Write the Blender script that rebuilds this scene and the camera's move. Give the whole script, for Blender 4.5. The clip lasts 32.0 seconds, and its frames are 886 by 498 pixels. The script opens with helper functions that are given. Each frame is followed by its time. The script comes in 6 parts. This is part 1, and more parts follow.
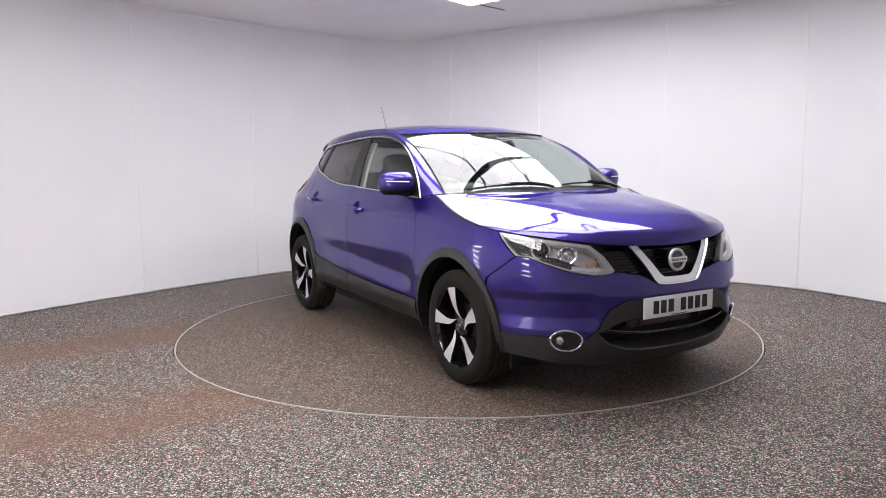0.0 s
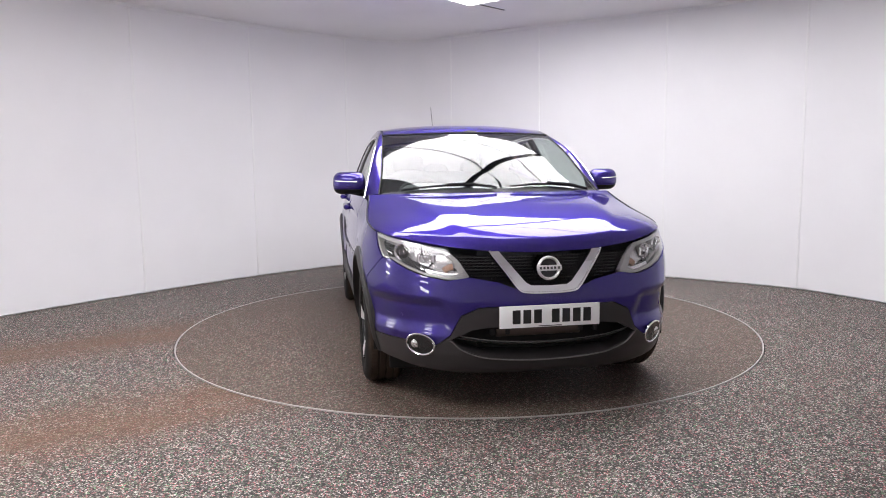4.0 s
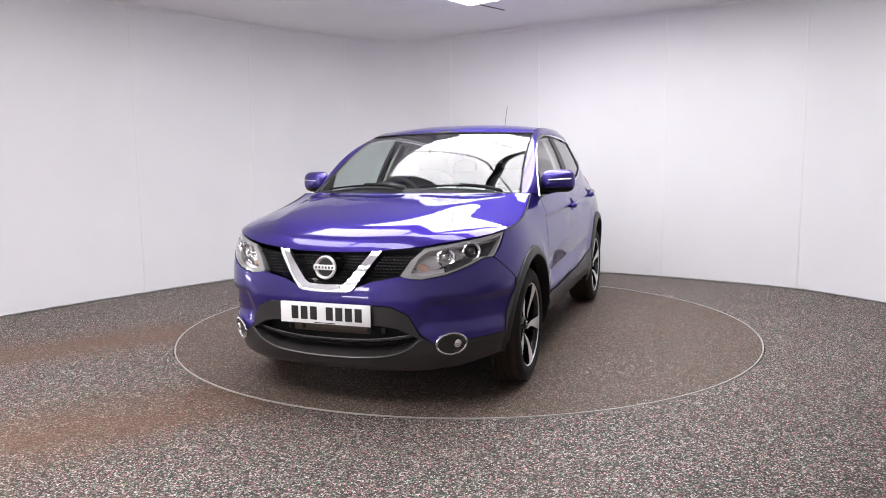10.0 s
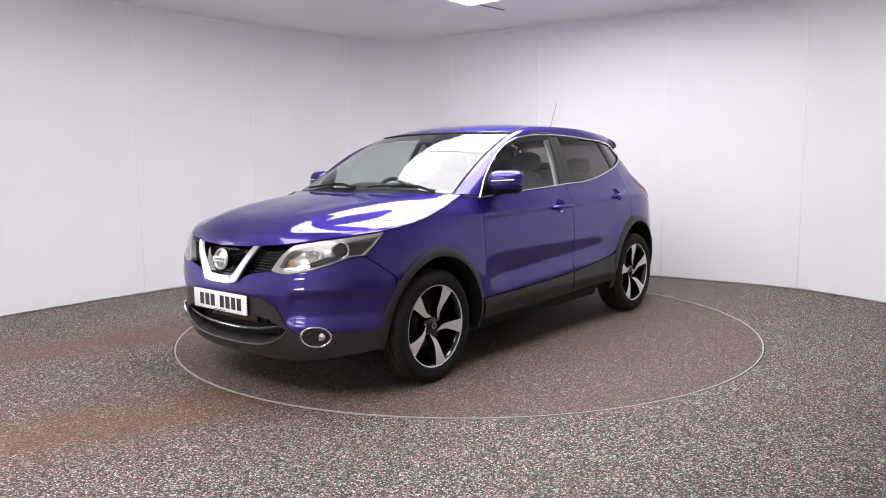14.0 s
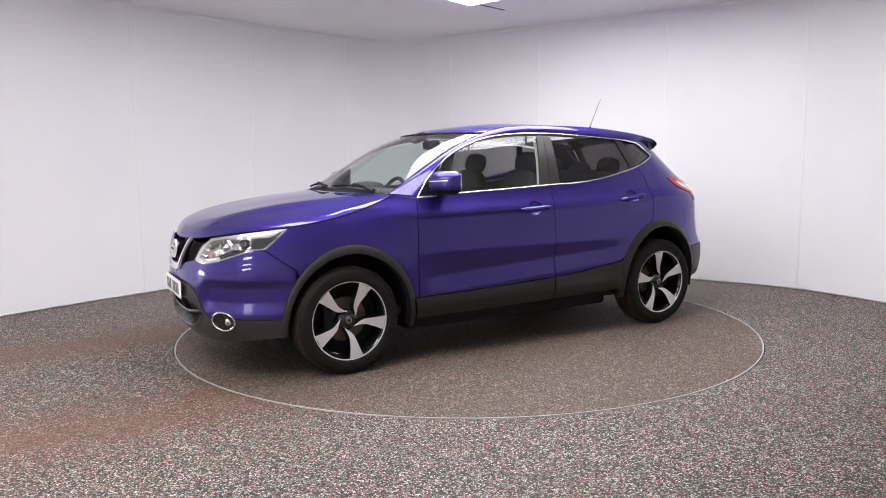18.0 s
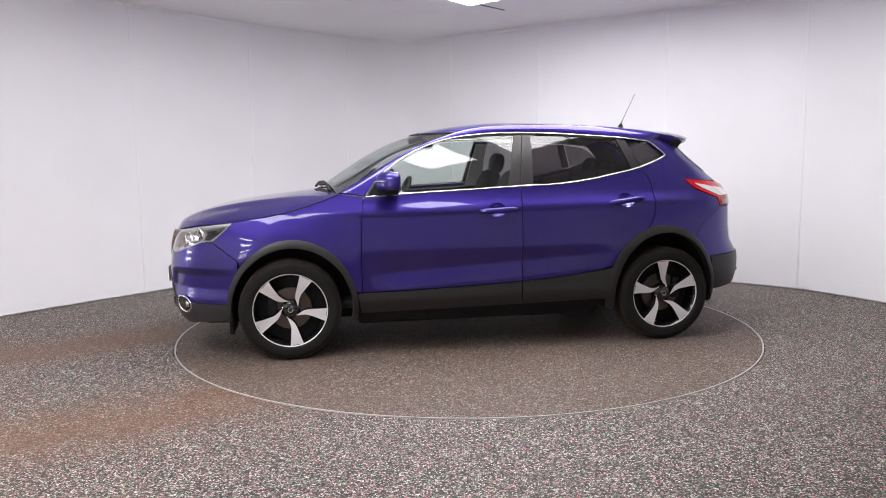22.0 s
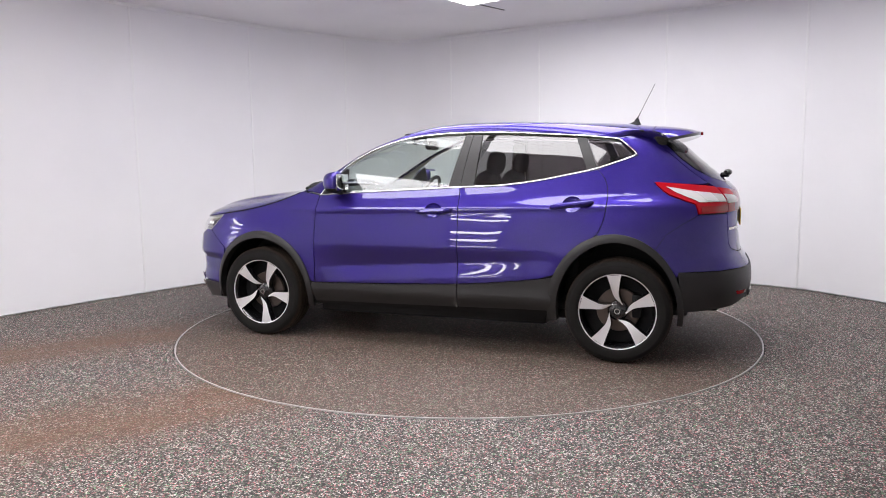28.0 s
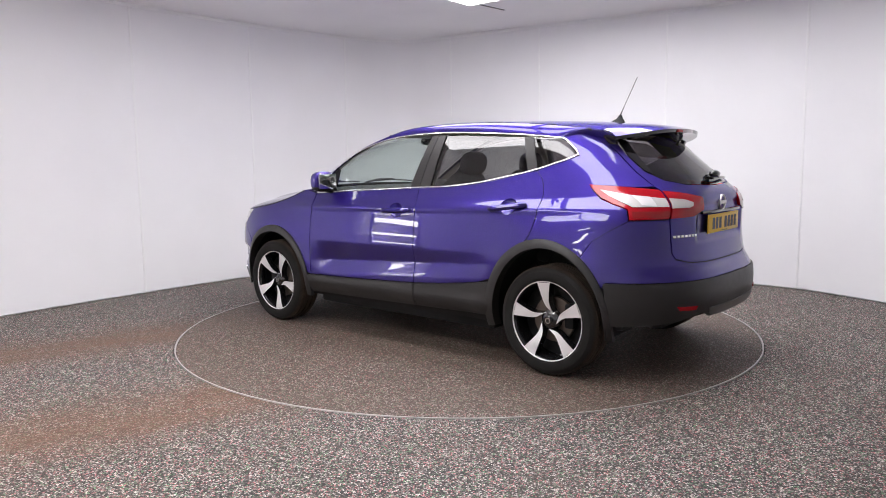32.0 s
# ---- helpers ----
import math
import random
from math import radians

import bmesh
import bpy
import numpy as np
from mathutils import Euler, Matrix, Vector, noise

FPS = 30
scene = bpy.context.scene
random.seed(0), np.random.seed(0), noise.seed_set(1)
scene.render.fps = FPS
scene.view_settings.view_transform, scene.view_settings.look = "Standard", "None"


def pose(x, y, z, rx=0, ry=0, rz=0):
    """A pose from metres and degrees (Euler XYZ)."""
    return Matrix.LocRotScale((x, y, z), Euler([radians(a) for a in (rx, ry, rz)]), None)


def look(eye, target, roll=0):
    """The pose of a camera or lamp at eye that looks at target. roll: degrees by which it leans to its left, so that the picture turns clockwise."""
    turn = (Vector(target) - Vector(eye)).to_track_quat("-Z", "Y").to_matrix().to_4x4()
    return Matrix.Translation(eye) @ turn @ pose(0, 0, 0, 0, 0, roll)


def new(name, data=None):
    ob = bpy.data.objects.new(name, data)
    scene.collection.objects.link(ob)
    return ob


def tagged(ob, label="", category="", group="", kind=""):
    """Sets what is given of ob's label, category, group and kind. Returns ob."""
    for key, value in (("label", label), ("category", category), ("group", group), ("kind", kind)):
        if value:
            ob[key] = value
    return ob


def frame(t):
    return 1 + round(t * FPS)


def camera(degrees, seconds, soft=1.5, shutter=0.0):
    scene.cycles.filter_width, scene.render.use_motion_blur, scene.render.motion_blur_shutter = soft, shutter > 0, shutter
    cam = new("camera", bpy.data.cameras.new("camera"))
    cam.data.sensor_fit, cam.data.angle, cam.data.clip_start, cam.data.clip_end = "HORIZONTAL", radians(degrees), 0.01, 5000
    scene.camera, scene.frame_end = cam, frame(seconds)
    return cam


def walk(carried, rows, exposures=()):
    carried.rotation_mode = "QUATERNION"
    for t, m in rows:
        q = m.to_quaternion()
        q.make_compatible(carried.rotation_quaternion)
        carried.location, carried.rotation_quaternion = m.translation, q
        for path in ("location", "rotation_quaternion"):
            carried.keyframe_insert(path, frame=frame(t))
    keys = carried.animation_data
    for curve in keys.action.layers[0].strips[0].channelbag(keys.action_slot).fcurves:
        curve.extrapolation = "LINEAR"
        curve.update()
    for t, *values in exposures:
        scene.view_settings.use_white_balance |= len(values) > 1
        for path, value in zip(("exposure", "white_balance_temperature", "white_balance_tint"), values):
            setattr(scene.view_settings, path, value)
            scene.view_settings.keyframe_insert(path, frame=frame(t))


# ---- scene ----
# a fixed camera in front of a turntable; the origin is the turntable's centre
cam = camera(63.17, 32.0, soft=1.0)
PAN, TILT, EYE = -0.03028, -0.11693, Vector((0.0, -5.7157, 1.2758))
AIM = EYE + Vector((math.sin(PAN) * math.cos(TILT), math.cos(PAN) * math.cos(TILT), math.sin(TILT)))
walk(cam, [(0.0, look(EYE, AIM, -0.712)), (32.0, look(EYE, AIM, -0.712))],
     exposures=[(0.0, 0.27, 6500, 10), (32.0, 0.27, 6500, 10)])

# turntable: 5 degrees a second, clockwise from above
TURN0, RATE = -58.235, -5.009
CAR_OFF = Vector((0.0371, -0.0278, 0.0))


def table_pose(t, off=Vector((0, 0, 0))):
    a = TURN0 + RATE * t
    m = pose(0, 0, 0, 0, 0, a)
    p = m @ off
    return pose(p.x, p.y, 0, 0, 0, a)


# ---- light: luminous ceiling panels, the room is closed ----
world = bpy.data.worlds.new("world")
world.use_nodes = True
world.node_tree.nodes["Background"].inputs[0].default_value = (0.75, 0.77, 0.85, 1)
world.node_tree.nodes["Background"].inputs[1].default_value = 0.02
scene.world = world
PANEL_GLOW = 8.0
STAND_GLOW = 14.0


# ---- materials ----
def material(name, color=(0.5, 0.5, 0.5), rough=0.5, metal=0.0, **more):
    m = bpy.data.materials.new(name)
    m.use_nodes = True
    b = m.node_tree.nodes["Principled BSDF"]
    b.inputs["Base Color"].default_value = (*color, 1)
    b.inputs["Roughness"].default_value = rough
    b.inputs["Metallic"].default_value = metal
    for k, v in more.items():
        b.inputs[k.replace("_", " ")].default_value = v
    return m


def node(m, kind, **values):
    n = m.node_tree.nodes.new(kind)
    for k, v in values.items():
        if k in n.inputs:
            n.inputs[k].default_value = v
        else:
            setattr(n, k, v)
    return n


def wire(m, a, b):
    m.node_tree.links.new(a, b)


def bsdf(m):
    return m.node_tree.nodes["Principled BSDF"]


def ramp(m, stops):
    n = m.node_tree.nodes.new("ShaderNodeValToRGB")
    el = n.color_ramp.elements
    while len(el) < len(stops):
        el.new(0.5)
    for e, (p, c) in zip(el, stops):
        e.position = p
        e.color = (*c, 1)
    return n


def grain(m, scale, amount, distance=0.002, detail=4.0, rough=None):
    """Fine relief, and roughness that varies a little, from noise in object space."""
    tc = node(m, "ShaderNodeTexCoord")
    n = node(m, "ShaderNodeTexNoise", Scale=scale, Detail=detail)
    wire(m, tc.outputs["Object"], n.inputs["Vector"])
    bp = node(m, "ShaderNodeBump", Strength=amount, Distance=distance)
    wire(m, n.outputs["Fac"], bp.inputs["Height"])
    wire(m, bp.outputs["Normal"], bsdf(m).inputs["Normal"])
    if rough:
        n2 = node(m, "ShaderNodeTexNoise", Scale=scale * 0.03, Detail=5.0)
        wire(m, tc.outputs["Object"], n2.inputs["Vector"])
        mr = node(m, "ShaderNodeMapRange")
        mr.inputs["To Min"].default_value, mr.inputs["To Max"].default_value = rough
        wire(m, n2.outputs["Fac"], mr.inputs["Value"])
        wire(m, mr.outputs["Result"], bsdf(m).inputs["Roughness"])
    return m


def floor_material(name, worn):
    """Speckled bonded-chip flooring: grains of charcoal, grey, cream, some of rose and green; brown tracks of dirt."""
    m = material(name, rough=0.65)
    tc = node(m, "ShaderNodeTexCoord")
    vo = node(m, "ShaderNodeTexVoronoi", Scale=138.0)
    wire(m, tc.outputs["Object"], vo.inputs["Vector"])
    sep = node(m, "ShaderNodeSeparateColor")
    wire(m, vo.outputs["Color"], sep.inputs["Color"])
    cr = ramp(m, [(0.0, (0.006, 0.006, 0.006)), (0.26, (0.040, 0.036, 0.034)), (0.36, (0.21, 0.178, 0.160)),
                  (0.57, (0.60, 0.545, 0.505)), (0.80, (0.52, 0.19, 0.20)), (0.91, (0.15, 0.30, 0.16))])
    cr.color_ramp.interpolation = "CONSTANT"
    wire(m, sep.outputs[0], cr.inputs["Fac"])
    # dark binder between the chips
    gap = node(m, "ShaderNodeMapRange")
    gap.inputs["From Min"].default_value, gap.inputs["From Max"].default_value = 0.30, 0.62
    gap.inputs["To Min"].default_value, gap.inputs["To Max"].default_value = 1.0, 0.2
    wire(m, vo.outputs["Distance"], gap.inputs["Value"])
    chip = node(m, "ShaderNodeMix", data_type="RGBA", blend_type="MULTIPLY")
    chip.inputs[0].default_value = 1.0
    wire(m, cr.outputs["Color"], chip.inputs[6])
    wire(m, gap.outputs["Result"], chip.inputs[7])
    clump = node(m, "ShaderNodeTexVoronoi", Scale=70.0)
    wire(m, tc.outputs["Object"], clump.inputs["Vector"])
    csep = node(m, "ShaderNodeSeparateColor")
    wire(m, clump.outputs["Color"], csep.inputs["Color"])
    lift = node(m, "ShaderNodeMapRange")
    lift.inputs["To Min"].default_value, lift.inputs["To Max"].default_value = 0.55, 1.40
    wire(m, csep.outputs[0], lift.inputs["Value"])
    chip2 = node(m, "ShaderNodeMix", data_type="RGBA", blend_type="MULTIPLY")
    chip2.inputs[0].default_value = 1.0
    wire(m, chip.outputs[2], chip2.inputs[6])
    wire(m, lift.outputs["Result"], chip2.inputs[7])
    big = node(m, "ShaderNodeTexNoise", Scale=1.3, Detail=6.0, Roughness=0.6)
    wire(m, tc.outputs["Object"], big.inputs["Vector"])
    bf = node(m, "ShaderNodeMapRange")
    bf.inputs["From Min"].default_value, bf.inputs["From Max"].default_value = (0.20, 0.75) if worn else (0.45, 0.80)
    bf.inputs["To Min"].default_value, bf.inputs["To Max"].default_value = (0.34, 0.66) if worn else (0.0, 0.30)
    wire(m, big.outputs["Fac"], bf.inputs["Value"])
    mx = node(m, "ShaderNodeMix", data_type="RGBA", blend_type="MIX")
    wire(m, bf.outputs["Result"], mx.inputs[0])
    wire(m, chip2.outputs[2], mx.inputs[6])
    mx.inputs[7].default_value = (0.086, 0.051, 0.030, 1)
    last = mx
    if not worn:
        # two brown wheel tracks that lead to the turntable
        mp = node(m, "ShaderNodeMapping")
        mp.inputs["Rotation"].default_value = (0, 0, radians(-38))
        wire(m, tc.outputs["Object"], mp.inputs["Vector"])
        xyz = node(m, "ShaderNodeSeparateXYZ")
        wire(m, mp.outputs["Vector"], xyz.inputs[0])
        wave = node(m, "ShaderNodeTexNoise", Scale=0.9, Detail=6.0, Roughness=0.65)
        wire(m, mp.outputs["Vector"], wave.inputs["Vector"])

        def calc(op, x, y=0.0, z=0.0):
            n = node(m, "ShaderNodeMath", operation=op)
            for i, v in enumerate((x, y, z)):
                if isinstance(v, (int, float)):
                    n.inputs[i].default_value = v
                else:
                    wire(m, v, n.inputs[i])
            return n.outputs[0]
        off = calc("ADD", xyz.outputs[1], calc("MULTIPLY_ADD", wave.outputs["Fac"], 0.5, -0.52))
        band = calc("SUBTRACT", calc("ABSOLUTE", off), 0.92)
        band = calc("POWER", 2.718, calc("MULTIPLY", calc("MULTIPLY", band, band), -6.5))
        along = node(m, "ShaderNodeMapRange")
        along.inputs["From Min"].default_value, along.inputs["From Max"].default_value = -0.6, -2.0
        wire(m, xyz.outputs[0], along.inputs["Value"])
        st = node(m, "ShaderNodeMapping")
        st.inputs["Scale"].default_value = (0.8, 4.0, 1.0)
        wire(m, mp.outputs["Vector"], st.inputs["Vector"])
        streak = node(m, "ShaderNodeTexNoise", Scale=1.6, Detail=9.0, Roughness=0.7)
        wire(m, st.outputs["Vector"], streak.inputs["Vector"])
        sm = node(m, "ShaderNodeMapRange")
        sm.inputs["From Min"].default_value, sm.inputs["From Max"].default_value = 0.30, 0.62
        sm.inputs["To Min"].default_value, sm.inputs["To Max"].default_value = 0.30, 0.78
        wire(m, streak.outputs["Fac"], sm.inputs["Value"])
        fac = calc("MULTIPLY", calc("MULTIPLY", band, along.outputs["Result"]), sm.outputs["Result"])
        mx2 = node(m, "ShaderNodeMix", data_type="RGBA", blend_type="MIX")
        wire(m, fac, mx2.inputs[0])
        wire(m, mx.outputs[2], mx2.inputs[6])
        mx2.inputs[7].default_value = (0.118, 0.053, 0.022, 1)
        last = mx2
    wire(m, last.outputs[2], bsdf(m).inputs["Base Color"])
    bp = node(m, "ShaderNodeBump", Strength=0.25, Distance=0.003)
    wire(m, vo.outputs["Distance"], bp.inputs["Height"])
    wire(m, bp.outputs["Normal"], bsdf(m).inputs["Normal"])
    return m


def wall_material(name, color, rough):
    m = material(name, color, rough)
    tc = node(m, "ShaderNodeTexCoord")
    n = node(m, "ShaderNodeTexNoise", Scale=1.1, Detail=5.0)
    wire(m, tc.outputs["Object"], n.inputs["Vector"])
    cr = ramp(m, [(0.3, tuple(c * 0.95 for c in color)), (0.7, color)])
    wire(m, n.outputs["Fac"], cr.inputs["Fac"])
    wire(m, cr.outputs["Color"], bsdf(m).inputs["Base Color"])
    bp = node(m, "ShaderNodeBump", Strength=0.04, Distance=0.01)
    wire(m, n.outputs["Fac"], bp.inputs["Height"])
    wire(m, bp.outputs["Normal"], bsdf(m).inputs["Normal"])
    return m


def paint_material():
    """Deep violet-blue metallic car paint: flakes under clear coat."""
    m = material("blue_paint", (0.024, 0.011, 0.22), 0.42, 0.85, Coat_Weight=1.0, Coat_Roughness=0.010, Coat_IOR=1.54, Specular_IOR_Level=0.2,
                 Specular_Tint=(0.34, 0.28, 0.62, 1.0))
    tc = node(m, "ShaderNodeTexCoord")
    vo = node(m, "ShaderNodeTexVoronoi", Scale=900.0)
    wire(m, tc.outputs["Object"], vo.inputs["Vector"])
    sep = node(m, "ShaderNodeSeparateColor")
    wire(m, vo.outputs["Color"], sep.inputs["Color"])
    cr = ramp(m, [(0.0, (0.020, 0.011, 0.140)), (0.7, (0.029, 0.0175, 0.195)), (1.0, (0.080, 0.050, 0.33))])
    wire(m, sep.outputs[0], cr.inputs["Fac"])
    wire(m, cr.outputs["Color"], bsdf(m).inputs["Base Color"])
    bp = node(m, "ShaderNodeBump", Strength=0.05, Distance=0.0005)
    wire(m, sep.outputs[1], bp.inputs["Height"])
    wire(m, bp.outputs["Normal"], bsdf(m).inputs["Normal"])
    return m


def glass_material(name, color, rough=0.0):
    """A thin pane: clear or tinted, with mirror gloss by Fresnel."""
    m = bpy.data.materials.new(name)
    m.use_nodes = True
    nt = m.node_tree
    nt.nodes.remove(nt.nodes["Principled BSDF"])
    tr = node(m, "ShaderNodeBsdfTransparent")
    tr.inputs["Color"].default_value = (*color, 1)
    gl = node(m, "ShaderNodeBsdfGlossy", Roughness=rough)
    gl.inputs["Color"].default_value = (1, 1, 1, 1)
    lw = node(m, "ShaderNodeLayerWeight", Blend=0.5)
    pw = node(m, "ShaderNodeMath", operation="POWER")
    pw.inputs[1].default_value = 5.0
    wire(m, lw.outputs["Facing"], pw.inputs[0])
    fr = node(m, "ShaderNodeMath", operation="MULTIPLY_ADD")
    fr.inputs[1].default_value, fr.inputs[2].default_value = 0.9, 0.07
    wire(m, pw.outputs[0], fr.inputs[0])
    mx = node(m, "ShaderNodeMixShader")
    wire(m, fr.outputs[0], mx.inputs[0])
    wire(m, tr.outputs[0], mx.inputs[1])
    wire(m, gl.outputs[0], mx.inputs[2])
    wire(m, mx.outputs[0], nt.nodes["Material Output"].inputs["Surface"])
    return m


def glow_material(name, color, strength):
    m = material(name, (0.8, 0.8, 0.8), 0.6)
    bsdf(m).inputs["Emission Color"].default_value = (*color, 1)
    bsdf(m).inputs["Emission Strength"].default_value = strength
    return m


PAINT = paint_material()
FLOOR = floor_material("chip_floor", False)
TABLE = floor_material("chip_floor_worn", True)
WALL = wall_material("white_wall", (0.845, 0.840, 0.862), 0.4)
CEIL = wall_material("white_ceiling", (0.90, 0.89, 0.91), 0.75)
STRIP = material("white_strip", (0.85, 0.85, 0.86), 0.35)
RINGM = grain(material("table_edge_metal", (0.54, 0.52, 0.50), 0.4, 0.45), 60, 0.3, rough=(0.3, 0.5))
GLOW = glow_material("luminous_panel", (0.99, 0.965, 0.985), PANEL_GLOW)
STANDGLOW = glow_material("stand_tube", (1.0, 0.96, 0.97), STAND_GLOW)
LAMPGREY = material("lamp_inner_grey", (0.38, 0.375, 0.37), 0.30, 0.35)
LAMPDARK = material("lamp_dark_chrome", (0.68, 0.67, 0.665), 0.22, 0.85)
EDGE = material("pale_grey_plastic_edge", (0.11, 0.105, 0.105), 0.3)
DARKBAR = material("dark_bar", (0.05, 0.05, 0.055), 0.5)
CLAD = grain(material("black_textured_plastic", (0.013, 0.012, 0.012), 0.42), 700, 0.25, 0.001, rough=(0.36, 0.5))
# smoother cladding plastic; its base is lightened to paint in the lip's reflected light
CLADLIP = grain(material("smooth_plastic_painted_sheen", (0.030, 0.027, 0.028), 0.34), 500, 0.12, 0.001, rough=(0.28, 0.4))
BLACK = material("black_plastic", (0.006, 0.006, 0.0065), 0.6, Specular_IOR_Level=0.25)
GLOSS = material("gloss_black", (0.008, 0.008, 0.009), 0.08, Coat_Weight=0.5)
CHROME = material("chrome", (0.86, 0.86, 0.88), 0.07, 1.0)
BADGE = material("soft_chrome", (0.86, 0.85, 0.86), 0.34, 0.75)
SATIN = grain(material("satin_aluminium", (0.78, 0.77, 0.77), 0.4, 0.65), 400, 0.15, 0.0006, rough=(0.36, 0.5))
TYRE = grain(material("tyre_rubber", (0.009, 0.008, 0.0075), 0.75, Specular_IOR_Level=0.25), 300, 0.4, 0.001, rough=(0.65, 0.85))
# brown dust caught in the tread, out at the tyre's rim
tc = node(TYRE, "ShaderNodeTexCoord")
flat = node(TYRE, "ShaderNodeVectorMath", operation="MULTIPLY")
flat.inputs[1].default_value = (1, 0, 1)
wire(TYRE, tc.outputs["Object"], flat.inputs[0])
rad = node(TYRE, "ShaderNodeVectorMath", operation="LENGTH")
wire(TYRE, flat.outputs["Vector"], rad.inputs[0])
edge = node(TYRE, "ShaderNodeMapRange")
edge.inputs["From Min"].default_value, edge.inputs["From Max"].default_value = 0.318, 0.336
wire(TYRE, rad.outputs["Value"], edge.inputs["Value"])
dust = node(TYRE, "ShaderNodeTexNoise", Scale=14.0, Detail=5.0)
wire(TYRE, tc.outputs["Object"], dust.inputs["Vector"])
both = node(TYRE, "ShaderNodeMath", operation="MULTIPLY")
wire(TYRE, edge.outputs["Result"], both.inputs[0])
wire(TYRE, dust.outputs["Fac"], both.inputs[1])
shade = ramp(TYRE, [(0.0, (0.009, 0.008, 0.0075)), (0.75, (0.060, 0.040, 0.027))])
wire(TYRE, both.outputs[0], shade.inputs["Fac"])
wire(TYRE, shade.outputs["Color"], bsdf(TYRE).inputs["Base Color"])
TRIM = grain(material("interior_dark", (0.022, 0.022, 0.024), 0.7), 500, 0.3, 0.001)
LIGHTTRIM = grain(material("pale_headlining", (0.64, 0.62, 0.57), 0.9), 300, 0.3, 0.001)
SEATM = grain(material("seat_cloth", (0.03, 0.03, 0.034), 0.9), 260, 0.5, 0.002)
GLASS = glass_material("clear_glass", (0.80, 0.87, 0.84))
TINT = glass_material("privacy_glass", (0.25, 0.235, 0.24))
LENS = glass_material("lamp_lens", (0.96, 0.96, 0.96))
RED = material("red_lens", (0.37, 0.002, 0.009), 0.15, Coat_Weight=0.6, Specular_IOR_Level=0.2)
REDDARK = material("red_lens_dark", (0.25, 0.004, 0.006), 0.1, Coat_Weight=1.0)
CLEARLAMP = material("clear_lamp_part", (0.75, 0.74, 0.73), 0.12, Coat_Weight=1.0)
TAILCLEAR = grain(material("tail_clear_section", (0.58, 0.565, 0.56), 0.14, 0.0, Coat_Weight=1.0), 120, 0.25, 0.002)
AMBER = material("amber", (0.42, 0.24, 0.16), 0.3)
PLATE_W = grain(material("plate_white", (0.88, 0.88, 0.88), 0.35), 200, 0.1, 0.001)
PLATE_Y = grain(material("plate_yellow", (0.88, 0.56, 0.02), 0.35), 200, 0.1, 0.001)
INK = material("plate_ink", (0.012, 0.012, 0.012), 0.4)
DISC = grain(material("brake_steel", (0.13, 0.105, 0.09), 0.45, 0.9), 90, 0.3, 0.001)


# ---- building helpers ----
def link_mesh(name, verts, faces, mat, parent=None, smooth=True, normals=None):
    me = bpy.data.meshes.new(name)
    me.from_pydata([tuple(v) for v in verts], [], [tuple(f) for f in faces])
    me.materials.append(mat)
    if smooth:
        me.polygons.foreach_set("use_smooth", [True] * len(me.polygons))
    me.update()
    if normals is not None:
        me.normals_split_custom_set_from_vertices([tuple(n) for n in normals])
    ob = new(name, me)
    ob.parent = parent
    return ob


def part(name, bm, mat, parent, label="", smooth=True, angle=35):
    """One bmesh as one mesh object under a thing or a part."""
    me = bpy.data.meshes.new(name)
    bmesh.ops.recalc_face_normals(bm, faces=bm.faces[:])
    if smooth:
        for f in bm.faces:
            f.smooth = True
        for e in bm.edges:
            if len(e.link_faces) == 2 and e.calc_face_angle(0) > radians(angle):
                e.smooth = False
    bm.to_mesh(me)
    bm.free()
    me.materials.append(mat)
    ob = new(name, me)
    ob.parent = parent
    if label:
        tagged(ob, label=label)
    return ob


def thing(name, label, category, group="", kind=""):
    return tagged(new(name), label, category, group, kind)


def spline(points, n, closed=False):
    """n points along a Catmull-Rom curve through the points, evenly by parameter length."""
    p = np.array(points, float)
    k = len(p)
    if closed:
        q = np.vstack([p[-1], p, p[0], p[1]])
        seg = k
    else:
        q = np.vstack([2 * p[0] - p[1], p, 2 * p[-1] - p[-2]])
        seg = k - 1
    d = np.array([np.linalg.norm(q[i + 2] - q[i + 1]) for i in range(seg)])
    cum = np.concatenate([[0], np.cumsum(d)])
    s = np.linspace(0, cum[-1], n + 1 if closed else n)
    if closed:
        s = s[:-1]
    out = []
    for v in s:
        i = min(int(np.searchsorted(cum, v, side="right")) - 1, seg - 1)
        t = (v - cum[i]) / max(d[i], 1e-9)
        a, b, c, e = q[i], q[i + 1], q[i + 2], q[i + 3]
        # centripetal-like tangents limited by the segment
        m1 = (c - a) / max(np.linalg.norm(c - b) + np.linalg.norm(b - a), 1e-9) * d[i]
        m2 = (e - b) / max(np.linalg.norm(e - c) + np.linalg.norm(c - b), 1e-9) * d[i]
        t2, t3 = t * t, t * t * t
        out.append((2 * t3 - 3 * t2 + 1) * b + (t3 - 2 * t2 + t) * m1 + (3 * t2 - 2 * t3) * c + (t3 - t2) * m2)
    return np.array(out)


